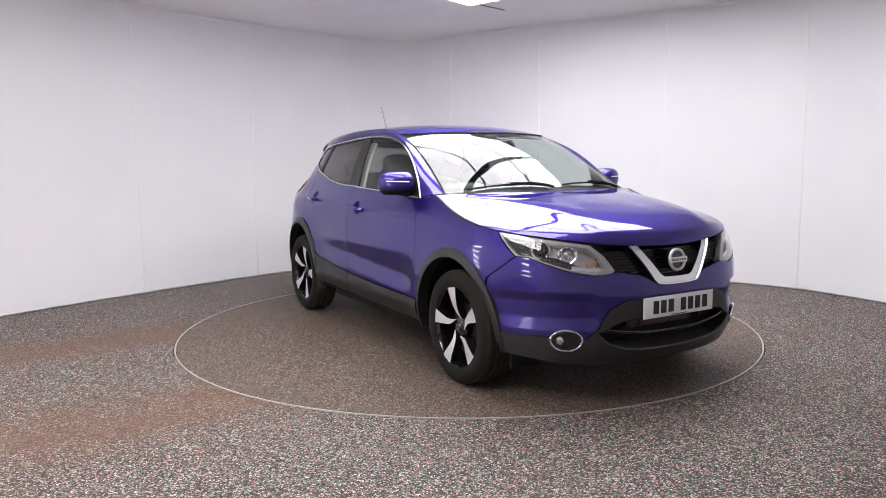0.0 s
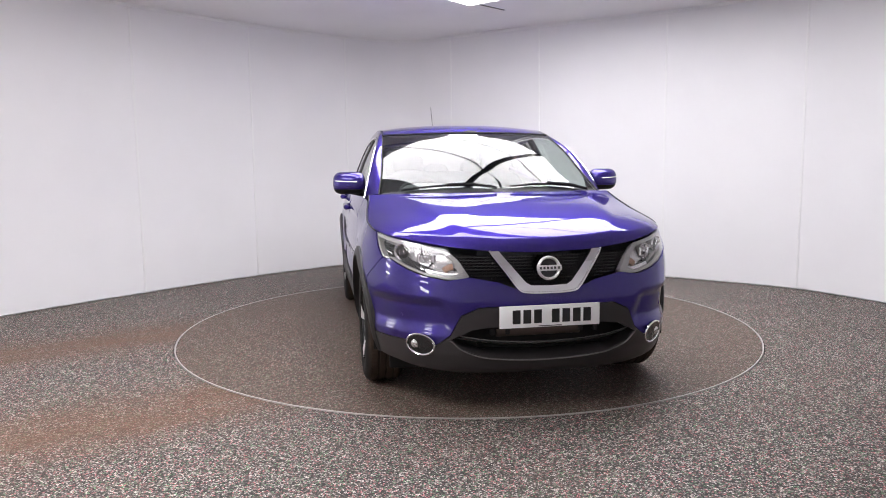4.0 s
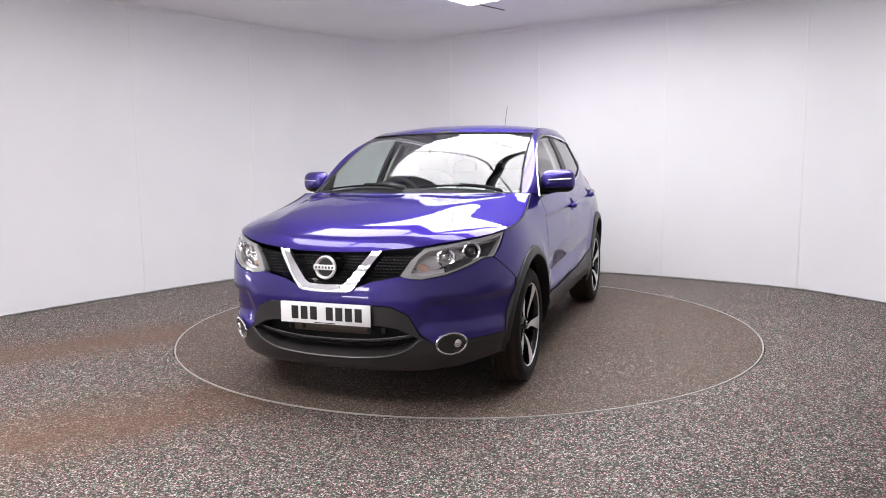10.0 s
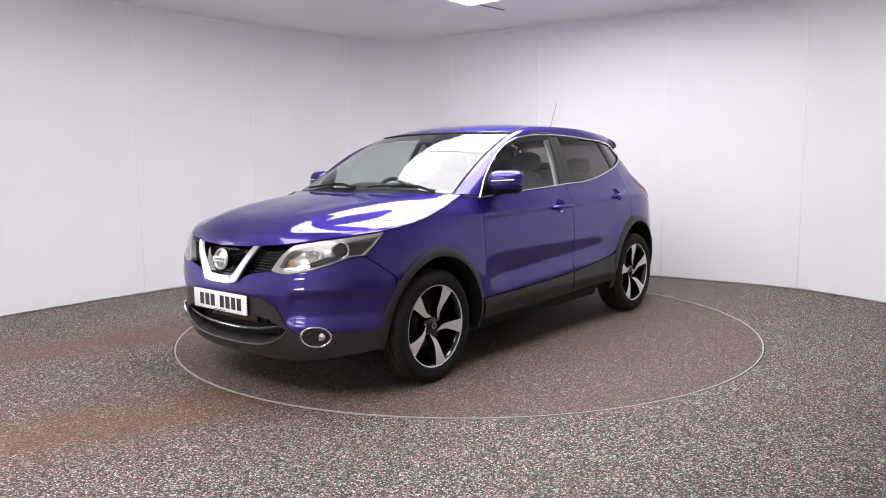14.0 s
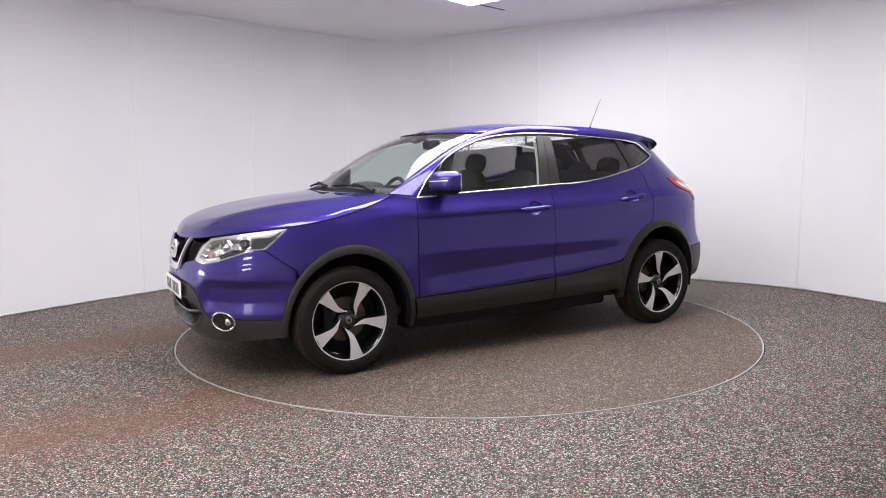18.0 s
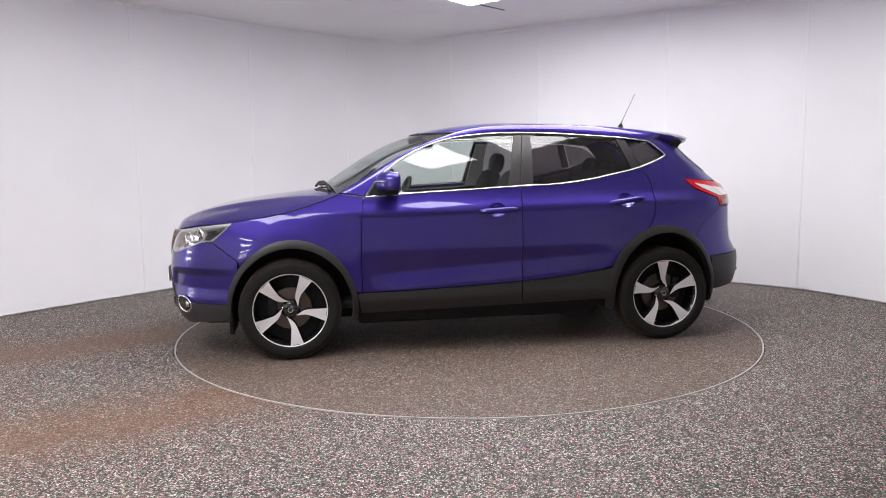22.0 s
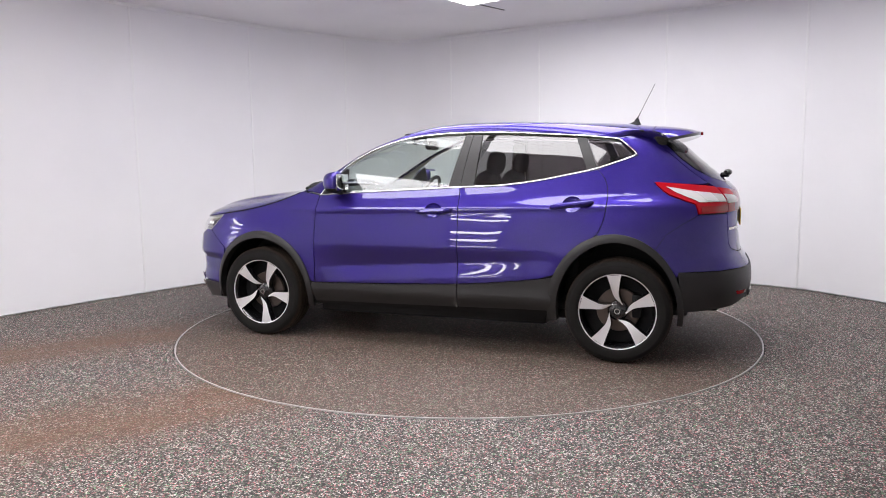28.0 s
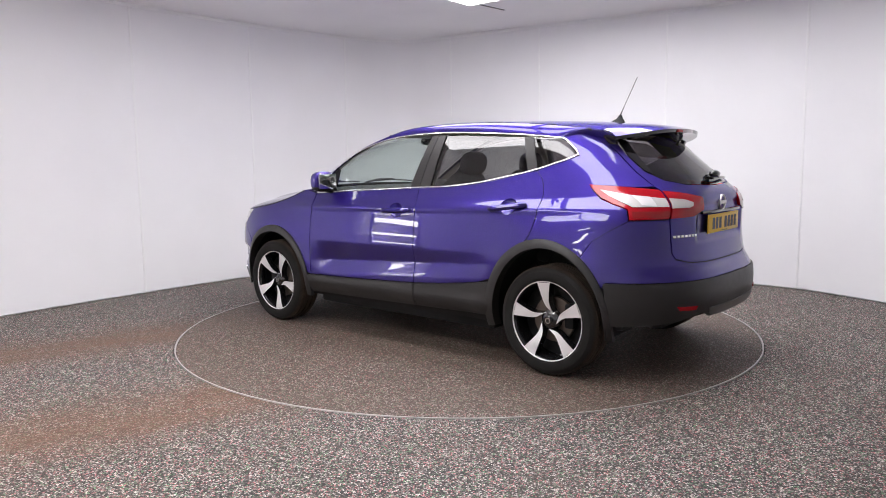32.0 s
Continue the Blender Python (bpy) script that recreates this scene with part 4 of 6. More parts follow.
def pillar(s, t):
    """Painted strip between the side windows and the windscreen and roof."""
    a, b = along(cant, t), along(edge_long, t)
    m = (a + b) / 2 + np.array([0.004, 0.016, 0.012])
    return tuple((1 - s) ** 2 * a + 2 * s * (1 - s) * (2 * m - (a + b) / 2 - (m - (a + b) / 2)) + s * s * b)


def grid_patch(name, F, s0, s1, t0, t1, n, m, mat, parent, out=upward, offset=0.0, both=False, rim=0.012, label=""):
    P, N, f = [], [], []
    for i in range(n + 1):
        for j in range(m + 1):
            s, t = s0 + (s1 - s0) * i / n, t0 + (t1 - t0) * j / m
            e = 2e-3
            p = np.array(F(s, t))
            ds = np.array(F(min(s + e, max(s0, s1)), t)) - np.array(F(max(s - e, min(s0, s1)), t))
            dt = np.array(F(s, min(t + e, 1.0))) - np.array(F(s, max(t - e, 0.0)))
            q = np.cross(ds, dt)
            q = q / max(np.linalg.norm(q), 1e-12)
            if np.dot(q, out(p)) < 0:
                q = -q
            P.append(p + q * offset)
            N.append(q)
    for i in range(n):
        for j in range(m):
            a = i * (m + 1) + j
            f.append((a, a + m + 1, a + m + 2, a + 1))
    q = np.cross(P[f[0][1]] - P[f[0][0]], P[f[0][2]] - P[f[0][0]])
    if np.dot(q, N[f[0][0]]) < 0:
        f = [tuple(reversed(x)) for x in f]
    if rim:
        loop = [i * (m + 1) for i in range(n + 1)] + [n * (m + 1) + j for j in range(1, m + 1)] + [i * (m + 1) + m for i in range(n - 1, -1, -1)] + [j for j in range(m - 1, 0, -1)]
        cen = np.mean(P, axis=0)
        k, c0 = len(loop), len(P)
        for i, r in enumerate(loop):
            t = P[loop[(i + 1) % k]] - P[loop[i - 1]]
            sd = np.cross(t, N[r])
            sd = sd / max(np.linalg.norm(sd), 1e-12)
            if np.dot(sd, P[r] - cen) < 0:
                sd = -sd
            P += [P[r], P[r] - N[r] * rim]
            N += [sd, sd]
        for i in range(k):
            j = (i + 1) % k
            face = (c0 + 2 * i, c0 + 2 * i + 1, c0 + 2 * j + 1, c0 + 2 * j)
            q = np.cross(P[face[1]] - P[face[0]], P[face[2]] - P[face[0]])
            f.append(face if np.dot(q, N[c0 + 2 * i]) > 0 else tuple(reversed(face)))
    made = []
    for sg in ((1, -1) if both else (1,)):
        ob = link_mesh(name, [(p[0], p[1] * sg, p[2]) for p in P], f if sg > 0 else [tuple(reversed(x)) for x in f], mat, parent,
                       normals=[(q[0], q[1] * sg, q[2]) for q in N])
        if label:
            tagged(ob, label=label)
        made.append(ob)
    return made


grid_patch("bonnet", bonnet, -0.991, 0.991, 0.004, 1.0, 72, 48, PAINT, car, rim=0.02)
windscreen = grid_patch("windscreen", screen, -0.985, 0.985, 0.0, 0.985, 48, 30, GLASS, car, out=lambda p: np.array([0.5, 0, 0.8]), rim=0)[0]
grid_patch("roof", roof_skin, -0.985, 0.985, 0.012, 1.0, 40, 44, PAINT, car)
grid_patch("pillar", pillar, 0.03, 0.97, 0.0, 1.0, 8, 90, PAINT, car, out=outward, both=True)
# black tubes added along the bonnet's sides, in place of the shade in the gap
for sg in (1, -1):
    part("bonnet_gap_line", tube_bm([(p[0], sg * (p[1] + 0.001), p[2] + 0.0005) for p in bon_side[::2]], 0.0042, 6), BLACK, car)
# dark rubber between roof and pillar, round the windscreen and across its foot
for sg in (1, -1):
    part("roof_seal", tube_bm([(p[0], sg * p[1], p[2] - 0.006) for p in edge_all[::6]], 0.007, 6), BLACK, car)
part("roof_seal", tube_bm([screen(s / 12, 0.998) for s in range(-12, 13)], 0.008, 6), BLACK, car)


def cowl(s, t):
    a = np.array(bonnet(s, 1.0)) + np.array([0.03, 0, -0.02])
    b = np.array(screen(s * 0.985, 0.02)) + np.array([0, 0, -0.003])
    return tuple(a * (1 - t) + b * t)


grid_patch("cowl", cowl, -0.97, 0.97, 0.0, 1.0, 30, 4, BLACK, car, rim=0)


# ---- dark inner body, wheel housings and floor ----
def inner_body():
    side = [(1.95, 0.30), (1.93, 0.86), (1.60, 0.89), (1.25, 0.95), (0.95, 1.04), (0.75, 1.03), (-0.5, 1.08), (-1.15, 1.19), (-1.40, 1.25), (-1.70, 1.05), (-1.78, 0.9), (-1.80, 0.36)]
    side += arch(-1.316, 0.335, 0.40, 0.468, 175, 5, 20) + [(-0.9, 0.255), (0.9, 0.25)] + arch(1.290, 0.33, 0.415, 0.445, 175, 5, 20)
    panel("inner_body", S_side, side, BLACK, car, 0.06, offset=-0.035, thick=0, both=True)
    half = [(0, 0.79), fy(0.45, 0.80), fx(1.80, 0.82), fx(1.75, 0.27), fy(0.5, 0.24), (0, 0.235)]
    panel("inner_body", S_front, whole(half), BLACK, car, 0.07, offset=-0.10, thick=0)
    half = [(0, 1.06), ry(0.55, 1.08), rx(-1.74, 1.10), rx(-1.72, 0.36), ry(0.5, 0.36), (0, 0.36)]
    panel("inner_body", S_rear, whole(half), BLACK, car, 0.07, offset=-0.045, thick=0)
    for cx, ra, rz in ((1.290, 0.405, 0.428), (-1.317, 0.388, 0.455)):
        for sg in (1, -1):
            bm = bmesh.new()
            rows = []
            for i in range(25):
                t = radians(-8 + 196 * i / 24)
                x, z = cx + ra * math.cos(t), 0.333 + rz * math.sin(t)
                rows.append([bm.verts.new((x, sg * y, z)) for y in (0.845, 0.70, 0.50)])
            for a, b in zip(rows, rows[1:]):
                for j in range(2):
                    bm.faces.new((a[j], a[j + 1], b[j + 1], b[j]))
            bm.faces.new([r[2] for r in rows])
            part("wheel_housing", bm, BLACK, car)
    bm = bmesh.new()
    box_bm(bm, -1.60, 1.90, -0.60, 0.60, 0.21, 0.33, 0.04)
    box_bm(bm, -1.93, -1.55, -0.58, 0.58, 0.315, 0.39, 0.02)
    box_bm(bm, -0.86, 0.86, -0.76, 0.76, 0.195, 0.34, 0.03)
    part("floor_pan", bm, BLACK, car)
    for sg in (1, -1):
        bm = bmesh.new()
        box_bm(bm, 1.68, 1.71, sg * 0.62 - 0.14, sg * 0.62 + 0.14, 0.165, 0.30, 0.01)
        part("air_deflector", bm, BLACK, car)


inner_body()


# ---- side windows ----
def windows():
    top = curve2(CANT, 120)
    low = curve2(BELT, 120)

    def topline(x0, x1):
        return [(x, z - 0.020) for x, z in top if x0 < x < x1]

    def lowline(x0, x1):
        return [(x, z + 0.010) for x, z in low if x0 < x < x1]
    # front door glass
    a = [(-0.205, belt_z(-0.205) + 0.010)] + lowline(-0.205, 0.595)[::-1] + [(0.60, 1.088)] + [(0.60, 1.245)] + topline(-0.282, 0.575) + [(-0.285, 1.474)]
    panel("front_door_glass", S_side, a, GLASS, car, 0.04, offset=-0.010, thick=0, both=True)
    # mirror corner
    a = [(0.596, 1.088), (0.775, 1.078)] + topline(0.602, 0.775) + [(0.596, 1.25)]
    panel("mirror_corner", S_side, a, BLACK, car, 0.03, offset=-0.006, thick=0.01, both=True)
    # door pillars
    a = [(-0.186, belt_z(-0.186) + 0.008), (-0.268, belt_z(-0.268) + 0.008), (-0.321, 1.476), (-0.268, 1.477)]
    panel("door_pillar", S_side, a, CLAD, car, 0.03, offset=-0.002, both=True)
    a = [(-0.272, belt_z(-0.272) + 0.008), (-0.366, belt_z(-0.366) + 0.008), (-0.388, 1.474), (-0.325, 1.476)]
    panel("door_pillar", S_side, a, CLAD, car, 0.03, offset=-0.002, both=True)
    # rear door glass
    a = [(-1.118, belt_z(-1.118) + 0.012)] + lowline(-1.115, -0.346)[::-1] + [(-0.350, 1.14)] + [(-0.374, 1.472)] + topline(-1.03, -0.378)[::1] + [(-1.035, 1.441)]
    panel("rear_door_glass", S_side, a, TINT, car, 0.04, offset=-0.010, thick=0, both=True)
    a = [(-1.114, belt_z(-1.114) + 0.008), (-1.176, belt_z(-1.176) + 0.008), (-1.098, 1.436), (-1.030, 1.444)]
    panel("door_pillar", S_side, a, CLAD, car, 0.03, offset=-0.003, both=True)
    # quarter glass
    a = [(-1.182, belt_z(-1.182) + 0.010), (-1.29, 1.283), (-1.375, 1.314), (-1.392, 1.326), (-1.345, 1.366), (-1.262, 1.412), (-1.104, 1.434)]
    panel("quarter_glass", S_side, a, TINT, car, 0.03, offset=-0.008, thick=0, both=True)
    # bright trim all round the side windows
    tip = [(-1.300, 1.421), (-1.345, 1.388), (-1.392, 1.348), (-1.412, 1.326), (-1.395, 1.312), (-1.35, 1.295)]
    ring = curve2([(x, z - 0.008) for x, z in CANT[:-1]] + [(-1.235, 1.432)] + tip, 110)
    ribbon("window_trim", S_side, ring, 0.0085, 0.005, CHROME, car, both=True, base=0.002, label="bright chrome window surround")
    ribbon("window_trim", S_side, curve2([(x, z + 0.002) for x, z in BELT[:-1]] + [(-1.36, 1.297)], 90), 0.0085, 0.005, CHROME, car, both=True, base=0.002, label="bright chrome window surround")


windows()


# ---- door handles ----
def handles():
    for x0, x1, z0, z1 in ((0.025, -0.225, 0.957, 0.968), (-0.905, -1.165, 0.995, 1.026)):
        n = 16
        for sg in (1, -1):
            pts = []
            for i in range(n + 1):
                f = i / n
                x, z = x0 + (x1 - x0) * f, z0 + (z1 - z0) * f
                y = side_y(x, z) + 0.004 + 0.024 * min(1, math.sin(math.pi * f) * 2.2)
                pts.append((x, sg * y, z))
            bm = tube_bm(pts, lambda f: 0.022 * (0.55 + 0.45 * min(1, 3 * math.sin(math.pi * min(max(f, 0.02), 0.98)))), 10, flat=0.9)
            part("door_handle", bm, PAINT, car, "body-coloured pull handle")


handles()


# ---- door mirrors ----
def mirror(sg):
    hold = new("door_mirror")
    hold.parent = car

    def shell(z0, z1, mat, name, label=""):
        bm = bmesh.new()
        rows = []
        n, m = 18, 24
        for i in range(n + 1):
            v = i / n
            z = z0 + (z1 - z0) * v
            q = (z - 1.158) / 0.076
            k = max(1 - abs(q) ** 2.6, 0.0) ** (1 / 2.6)
            row = []
            for j in range(m):
                t = 2 * math.pi * j / m
                c, s = math.cos(t), math.sin(t)
                ex = 0.10 * k if c > 0 else 0.045 * (0.5 + 0.5 * k)
                cx = math.copysign(abs(c) ** 0.75, c)
                sx = math.copysign(abs(s) ** 0.75, s)
                yy = 0.108 * (0.35 + 0.65 * k) * sx
                taper = 1 - 0.22 * max(0.0, sx)
                row.append(bm.verts.new((0.625 + cx * ex * taper + 0.02 * -sx, sg * (0.905 + yy), z)))
            rows.append(row)
        for a, b in zip(rows, rows[1:]):
            for j in range(m):
                bm.faces.new((a[j], a[(j + 1) % m], b[(j + 1) % m], b[j]))
        bm.faces.new(rows[0])
        bm.faces.new(rows[-1])
        return part(name, bm, mat, hold, label)
    shell(1.118, 1.233, PAINT, "mirror_cap", "body-coloured mirror cap")
    shell(1.084, 1.117, BLACK, "mirror_base")
    bm = bmesh.new()
    tube_bm([(0.64, sg * 0.79, 1.075), (0.635, sg * 0.84, 1.085), (0.63, sg * 0.90, 1.100)], 0.026, 8, bm=bm, flat=0.6)
    part("mirror_arm", bm, BLACK, hold)
    bm = bmesh.new()
    tube_bm([(0.735 - 0.0 * i - 0.035 * (i / 8) ** 2 * 1.6, sg * (0.86 + 0.135 * i / 8), 1.168 + 0.006 * i / 8) for i in range(9)], 0.005, 6, bm=bm, flat=0.6)
    part("indicator", bm, SATIN, hold, "clear slim indicator strip")
    bm = bmesh.new()
    box_bm(bm, 0.571, 0.578, sg * 0.905 - 0.085, sg * 0.905 + 0.085, 1.105, 1.215, 0.003)
    part("mirror_glass", bm, CHROME, hold)


mirror(1)
mirror(-1)


# ---- front lamps ----
HL = [fy(0.397, 0.724), fy(0.444, 0.800), fy(0.500, 0.857), fpt(1.918, 0.66, 0.884), fpt(1.77, 0.775, 0.905), fx(1.66, 0.916), fx(1.712, 0.866), fx(1.79, 0.799), fpt(1.858, 0.763, 0.796),
      fpt(1.96, 0.69, 0.755), fpt(2.03, 0.607, 0.725), fy(0.50, 0.706), fy(0.42, 0.712)]


def front_lamps():
    for o in panel("headlight", S_front, HL, LENS, car, 0.03, offset=-0.002, thick=0.0, both=True, label="clear headlight lens"):
        sg = 1 if o.data.vertices[0].co.y > 0 else -1
        tagged(o, label="clear wedge-shaped headlight with twin reflectors")
        b = panel("lamp_housing", S_front, HL, LAMPDARK, None, 0.035, offset=-0.050, thick=0)
        # pale frame: broad along the upper edge and towards the grille, slim below
        core = [fy(0.448, 0.738), fy(0.478, 0.806), fy(0.520, 0.844), fpt(1.915, 0.66, 0.869), fpt(1.77, 0.775, 0.890), fx(1.69, 0.898), fx(1.730, 0.858), fx(1.80, 0.803), fpt(1.858, 0.763, 0.802),
                fpt(1.96, 0.69, 0.762), fpt(2.03, 0.607, 0.733), fy(0.50, 0.715)]
        w = panel("lamp_surround", S_front, HL, LAMPGREY, None, 0.03, offset=-0.006, thick=0.04, holes=[core])
        bits = [b, w]
        # two round units, a projector and a reflector, in bright faceted bezels on a dark bridge
        for (x, y, z), r, sides in (((1.878, 0.700, 0.829), 0.043, 32), ((1.962, 0.592, 0.803), 0.046, 8)):
            m = Matrix.Translation((x - 0.012, y - 0.012, z)) @ Euler((0, 0, radians(-52))).to_matrix().to_4x4() @ Euler((0, radians(22.5), 0)).to_matrix().to_4x4()
            bm = lathe([(r * 0.70, 0.006), (r * 0.82, 0.020), (r * 1.0, 0.026), (r * 1.16, 0.020), (r * 1.20, 0.004), (r * 1.20, -0.03)], sides)
            bmesh.ops.transform(bm, matrix=m, verts=bm.verts[:])
            bits.append(part("bezel", bm, CHROME, None, smooth=sides > 8))
            bm = lathe([(0.0005, 0.030), (r * 0.26, 0.027), (r * 0.50, 0.017), (r * 0.68, 0.002), (r * 0.70, -0.03)], 28)
            bmesh.ops.transform(bm, matrix=m, verts=bm.verts[:])
            bits.append(part("projector_lens", bm, GLOSS if sides > 8 else LAMPDARK, None))
            bm = lathe([(r * 0.26, 0.029), (r * 0.31, 0.032), (r * 0.36, 0.026)], 24)
            bmesh.ops.transform(bm, matrix=m, verts=bm.verts[:])
            bits.append(part("lens_ring", bm, CHROME, None))
        floor_ = [fy(0.52, 0.728), fpt(2.02, 0.605, 0.770), fpt(1.94, 0.66, 0.800), fpt(1.85, 0.74, 0.806), fpt(1.87, 0.755, 0.800), fpt(1.96, 0.69, 0.764), fpt(2.03, 0.607, 0.734)]
        bits.append(panel("dark_insert", S_front, floor_, GLOSS, None, 0.02, offset=-0.030, thick=0.012))
        # slim bright strip along the upper edge
        strip = [fy(0.475, 0.820), fy(0.515, 0.852), fpt(1.905, 0.665, 0.872), fpt(1.77, 0.770, 0.893), fx(1.70, 0.903)]
        bits += ribbon("daylight_strip", S_front, [tuple(p) for p in spline(strip, 24)], 0.014, 0.006, CLEARLAMP, None, base=-0.018)
        low = [fy(0.425, 0.733), fy(0.50, 0.728), fpt(2.02, 0.605, 0.745)]
        bits += ribbon("indicator_bulb", S_front, [tuple(p) for p in spline(low, 12)], 0.026, 0.010, CHROME, None, base=-0.036)
        am = [fy(0.478, 0.775), fy(0.505, 0.768), fy(0.525, 0.752)]
        bits += ribbon("amber_reflector", S_front, [tuple(p) for p in spline(am, 8)], 0.030, 0.006, AMBER, None, base=-0.042)
        for q in bits:
            if sg < 0:
                for v in q.data.vertices:
                    v.co.y = -v.co.y
                q.data.flip_normals()
            q.parent = o
    # fog lamps: dark bowl, lamp glass and a bright ring
    for sg in (1, -1):
        hold = new("fog_lamp")
        hold.parent = car
        n = 36
        ring = [fpt(2.002 - 0.051 * math.cos(2 * math.pi * i / n), 0.626 + 0.061 * math.cos(2 * math.pi * i / n), 0.371 + 0.055 * math.sin(2 * math.pi * i / n)) for i in range(n)]

        def ringpt(f, off):
            out_ = []
            for a, z in ring:
                a0, z0 = fpt(2.002, 0.626, 0.368)
                p, nn = normal_at(S_front, a0 + (a - a0) * f, z0 + (z - z0) * f, outward)
                q = p + nn * off
                out_.append((q[0], sg * q[1], q[2]))
            return out_
        part("chrome_ring", tube_bm(ringpt(1.0, 0.008), 0.0058, 8, closed=True), CHROME, hold, "bright chrome ring")
        bm = bmesh.new()
        rows = [[bm.verts.new(p) for p in ringpt(f, o)] for f, o in ((1.0, 0.008), (0.9, 0.0065), (0.7, 0.006), (0.02, 0.0065))]
        for a, b in zip(rows, rows[1:]):
            for j in range(n):
                bm.faces.new((a[j], a[(j + 1) % n], b[(j + 1) % n], b[j]))
        part("lamp_bowl", bm, GLOSS, hold)
        p, nn = normal_at(S_front, *fpt(1.985, 0.646, 0.372), outward)
        p = p + nn * 0.007
        bm = lathe([(0.0005, 0.008), (0.014, 0.007), (0.022, 0.003), (0.024, -0.01)], 28)
        m = Matrix.Translation((p[0] - 0.004, sg * p[1], p[2])) @ Euler((0, 0, radians(-70 if sg > 0 else -110))).to_matrix().to_4x4()
        bmesh.ops.transform(bm, matrix=m, verts=bm.verts[:])
        part("lamp_glass", bm, LAMPDARK, hold)


front_lamps()


# ---- grille ----
def grille():
    half = [(0, 0.826), fy(0.12, 0.828), fy(0.27, 0.834), fy(0.40, 0.848), fy(0.497, 0.858), fy(0.442, 0.800), fy(0.394, 0.720), fy(0.25, 0.692), fy(0.150, 0.652), (0, 0.640)]
    gr = panel("grille", S_front, whole(half), BLACK, car, 0.04, offset=-0.050, thick=0, label="black honeycomb front grille")
    # honeycomb ribs: short bars in staggered rows
    rows = 11
    for k in range(rows):
        z = 0.662 + k * 0.0165
        yi = 0.05 + 0.40 * ease((z - 0.655) / 0.10) + 0.03 * (z - 0.655) / 0.18
        m = int(yi / 0.022)
        bm = bmesh.new()
        for i in range(-m, m + 1):
            y = (i + (0.5 if k % 2 else 0.0)) * 0.022
            if abs(y) > yi:
                continue
            b, zz = fy(abs(y) + 1e-4, z)
            p, nn = normal_at(S_front, math.copysign(b, y), z, outward)
            p = p - nn * 0.040
            mm = Matrix.Translation(p) @ Euler((0, 0, math.atan2(nn[1], nn[0]))).to_matrix().to_4x4()
            box_bm(bm, -0.004, 0.007, -0.0085, 0.0085, -0.0022, 0.0022, 0.0, mm)
            box_bm(bm, -0.004, 0.007, -0.0117, -0.0080, -0.008, 0.008, 0.0, mm)
        part("grille_bar", bm, GLOSS, gr)
    # V-shaped chrome blade
    outer = [fy(0.290, 0.838), fy(0.225, 0.748), fy(0.160, 0.660), fy(0.135, 0.641), (0.0, 0.634)]
    inner = [(0.0, 0.669), fy(0.092, 0.672), fy(0.118, 0.687), fy(0.182, 0.763), fy(0.243, 0.838)]
    poly = outer + [(-a, z) for a, z in outer[-2::-1]] + [(-a, z) for a, z in inner[::-1][:-1]] + inner
    panel("grille_blade", S_front, poly, CHROME, gr, 0.015, offset=0.010, thick=0.04, label="polished V-shaped chrome blade",
          disp=lambda b, z: 0.0)
    rim = [tuple(p) for p in spline(outer + [(-a, z) for a, z in outer[-2::-1]], 60)]
    ribbon("blade_edge", S_front, rim, 0.012, 0.010, CHROME, gr, base=0.008)
    # round emblem: ring and bar as plain shapes
    em = new("emblem")
    em.parent = car
    m = Matrix.Translation((2.150, 0, 0.757)) @ Euler((0, radians(-8), 0)).to_matrix().to_4x4() @ Euler((0, 0, radians(-90))).to_matrix().to_4x4()
    bm = lathe([(0.046, 0.0), (0.048, 0.010), (0.054, 0.014), (0.060, 0.010), (0.061, 0.0)], 44)
    bmesh.ops.transform(bm, matrix=m, verts=bm.verts[:])
    part("ring", bm, BADGE, em, "chrome ring")
    bm = bmesh.new()
    box_bm(bm, -0.064, 0.064, 0.004, 0.018, -0.014, 0.014, 0.004, m)
    part("bar", bm, BADGE, em, "chrome bar")
    bm = lathe([(0.0005, 0.0), (0.05, 0.0), (0.05, -0.05)], 32)
    bmesh.ops.transform(bm, matrix=m, verts=bm.verts[:])
    part("backing", bm, GLOSS, em)
    # dark writing on the bar, as small blocks
    bm = bmesh.new()
    for i in range(6):
        box_bm(bm, -0.052 + i * 0.0185, -0.041 + i * 0.0185, 0.018, 0.0192, -0.006, 0.006, 0.0, m)
    part("lettering", bm, DARKBAR, em)
    # lower mouth: slats and a slim bright edge
    half = [(0, 0.51), fy(0.42, 0.51), fy(0.62, 0.43), fy(0.58, 0.30), (0, 0.25)]
    lo = panel("lower_grille", S_front, whole(half), BLACK, car, 0.05, offset=-0.085, thick=0, label="black lower air intake")
    for z, yi, t, rise, deep in ((0.440, 0.34, 0.006, 0.0, 0.07), (0.372, 0.475, 0.011, 0.044, 0.022), (0.330, 0.36, 0.006, 0.03, 0.06)):
        pts = []
        for i in range(25):
            y = -yi + 2 * yi * i / 24
            b, zz = fy(abs(y) + 1e-4, z)
            zc = z + rise * abs(y / yi) ** 2.4
            p, nn = normal_at(S_front, math.copysign(b, y), zc, outward)
            pts.append(tuple(p - nn * deep))
        part("slat", tube_bm(pts, t, 8, flat=0.8), GLOSS if t > 0.01 else BLACK, lo)
        if t > 0.01:
            part("slat_edge", tube_bm([(p[0] + 0.010, p[1], p[2] + 0.008) for p in pts], 0.0026, 6), EDGE, lo, "thin pale edge")
    lipline = [fy(0.490, 0.402), fy(0.432, 0.350), fy(0.332, 0.313), fy(0.15, 0.294), (0.0, 0.290)]
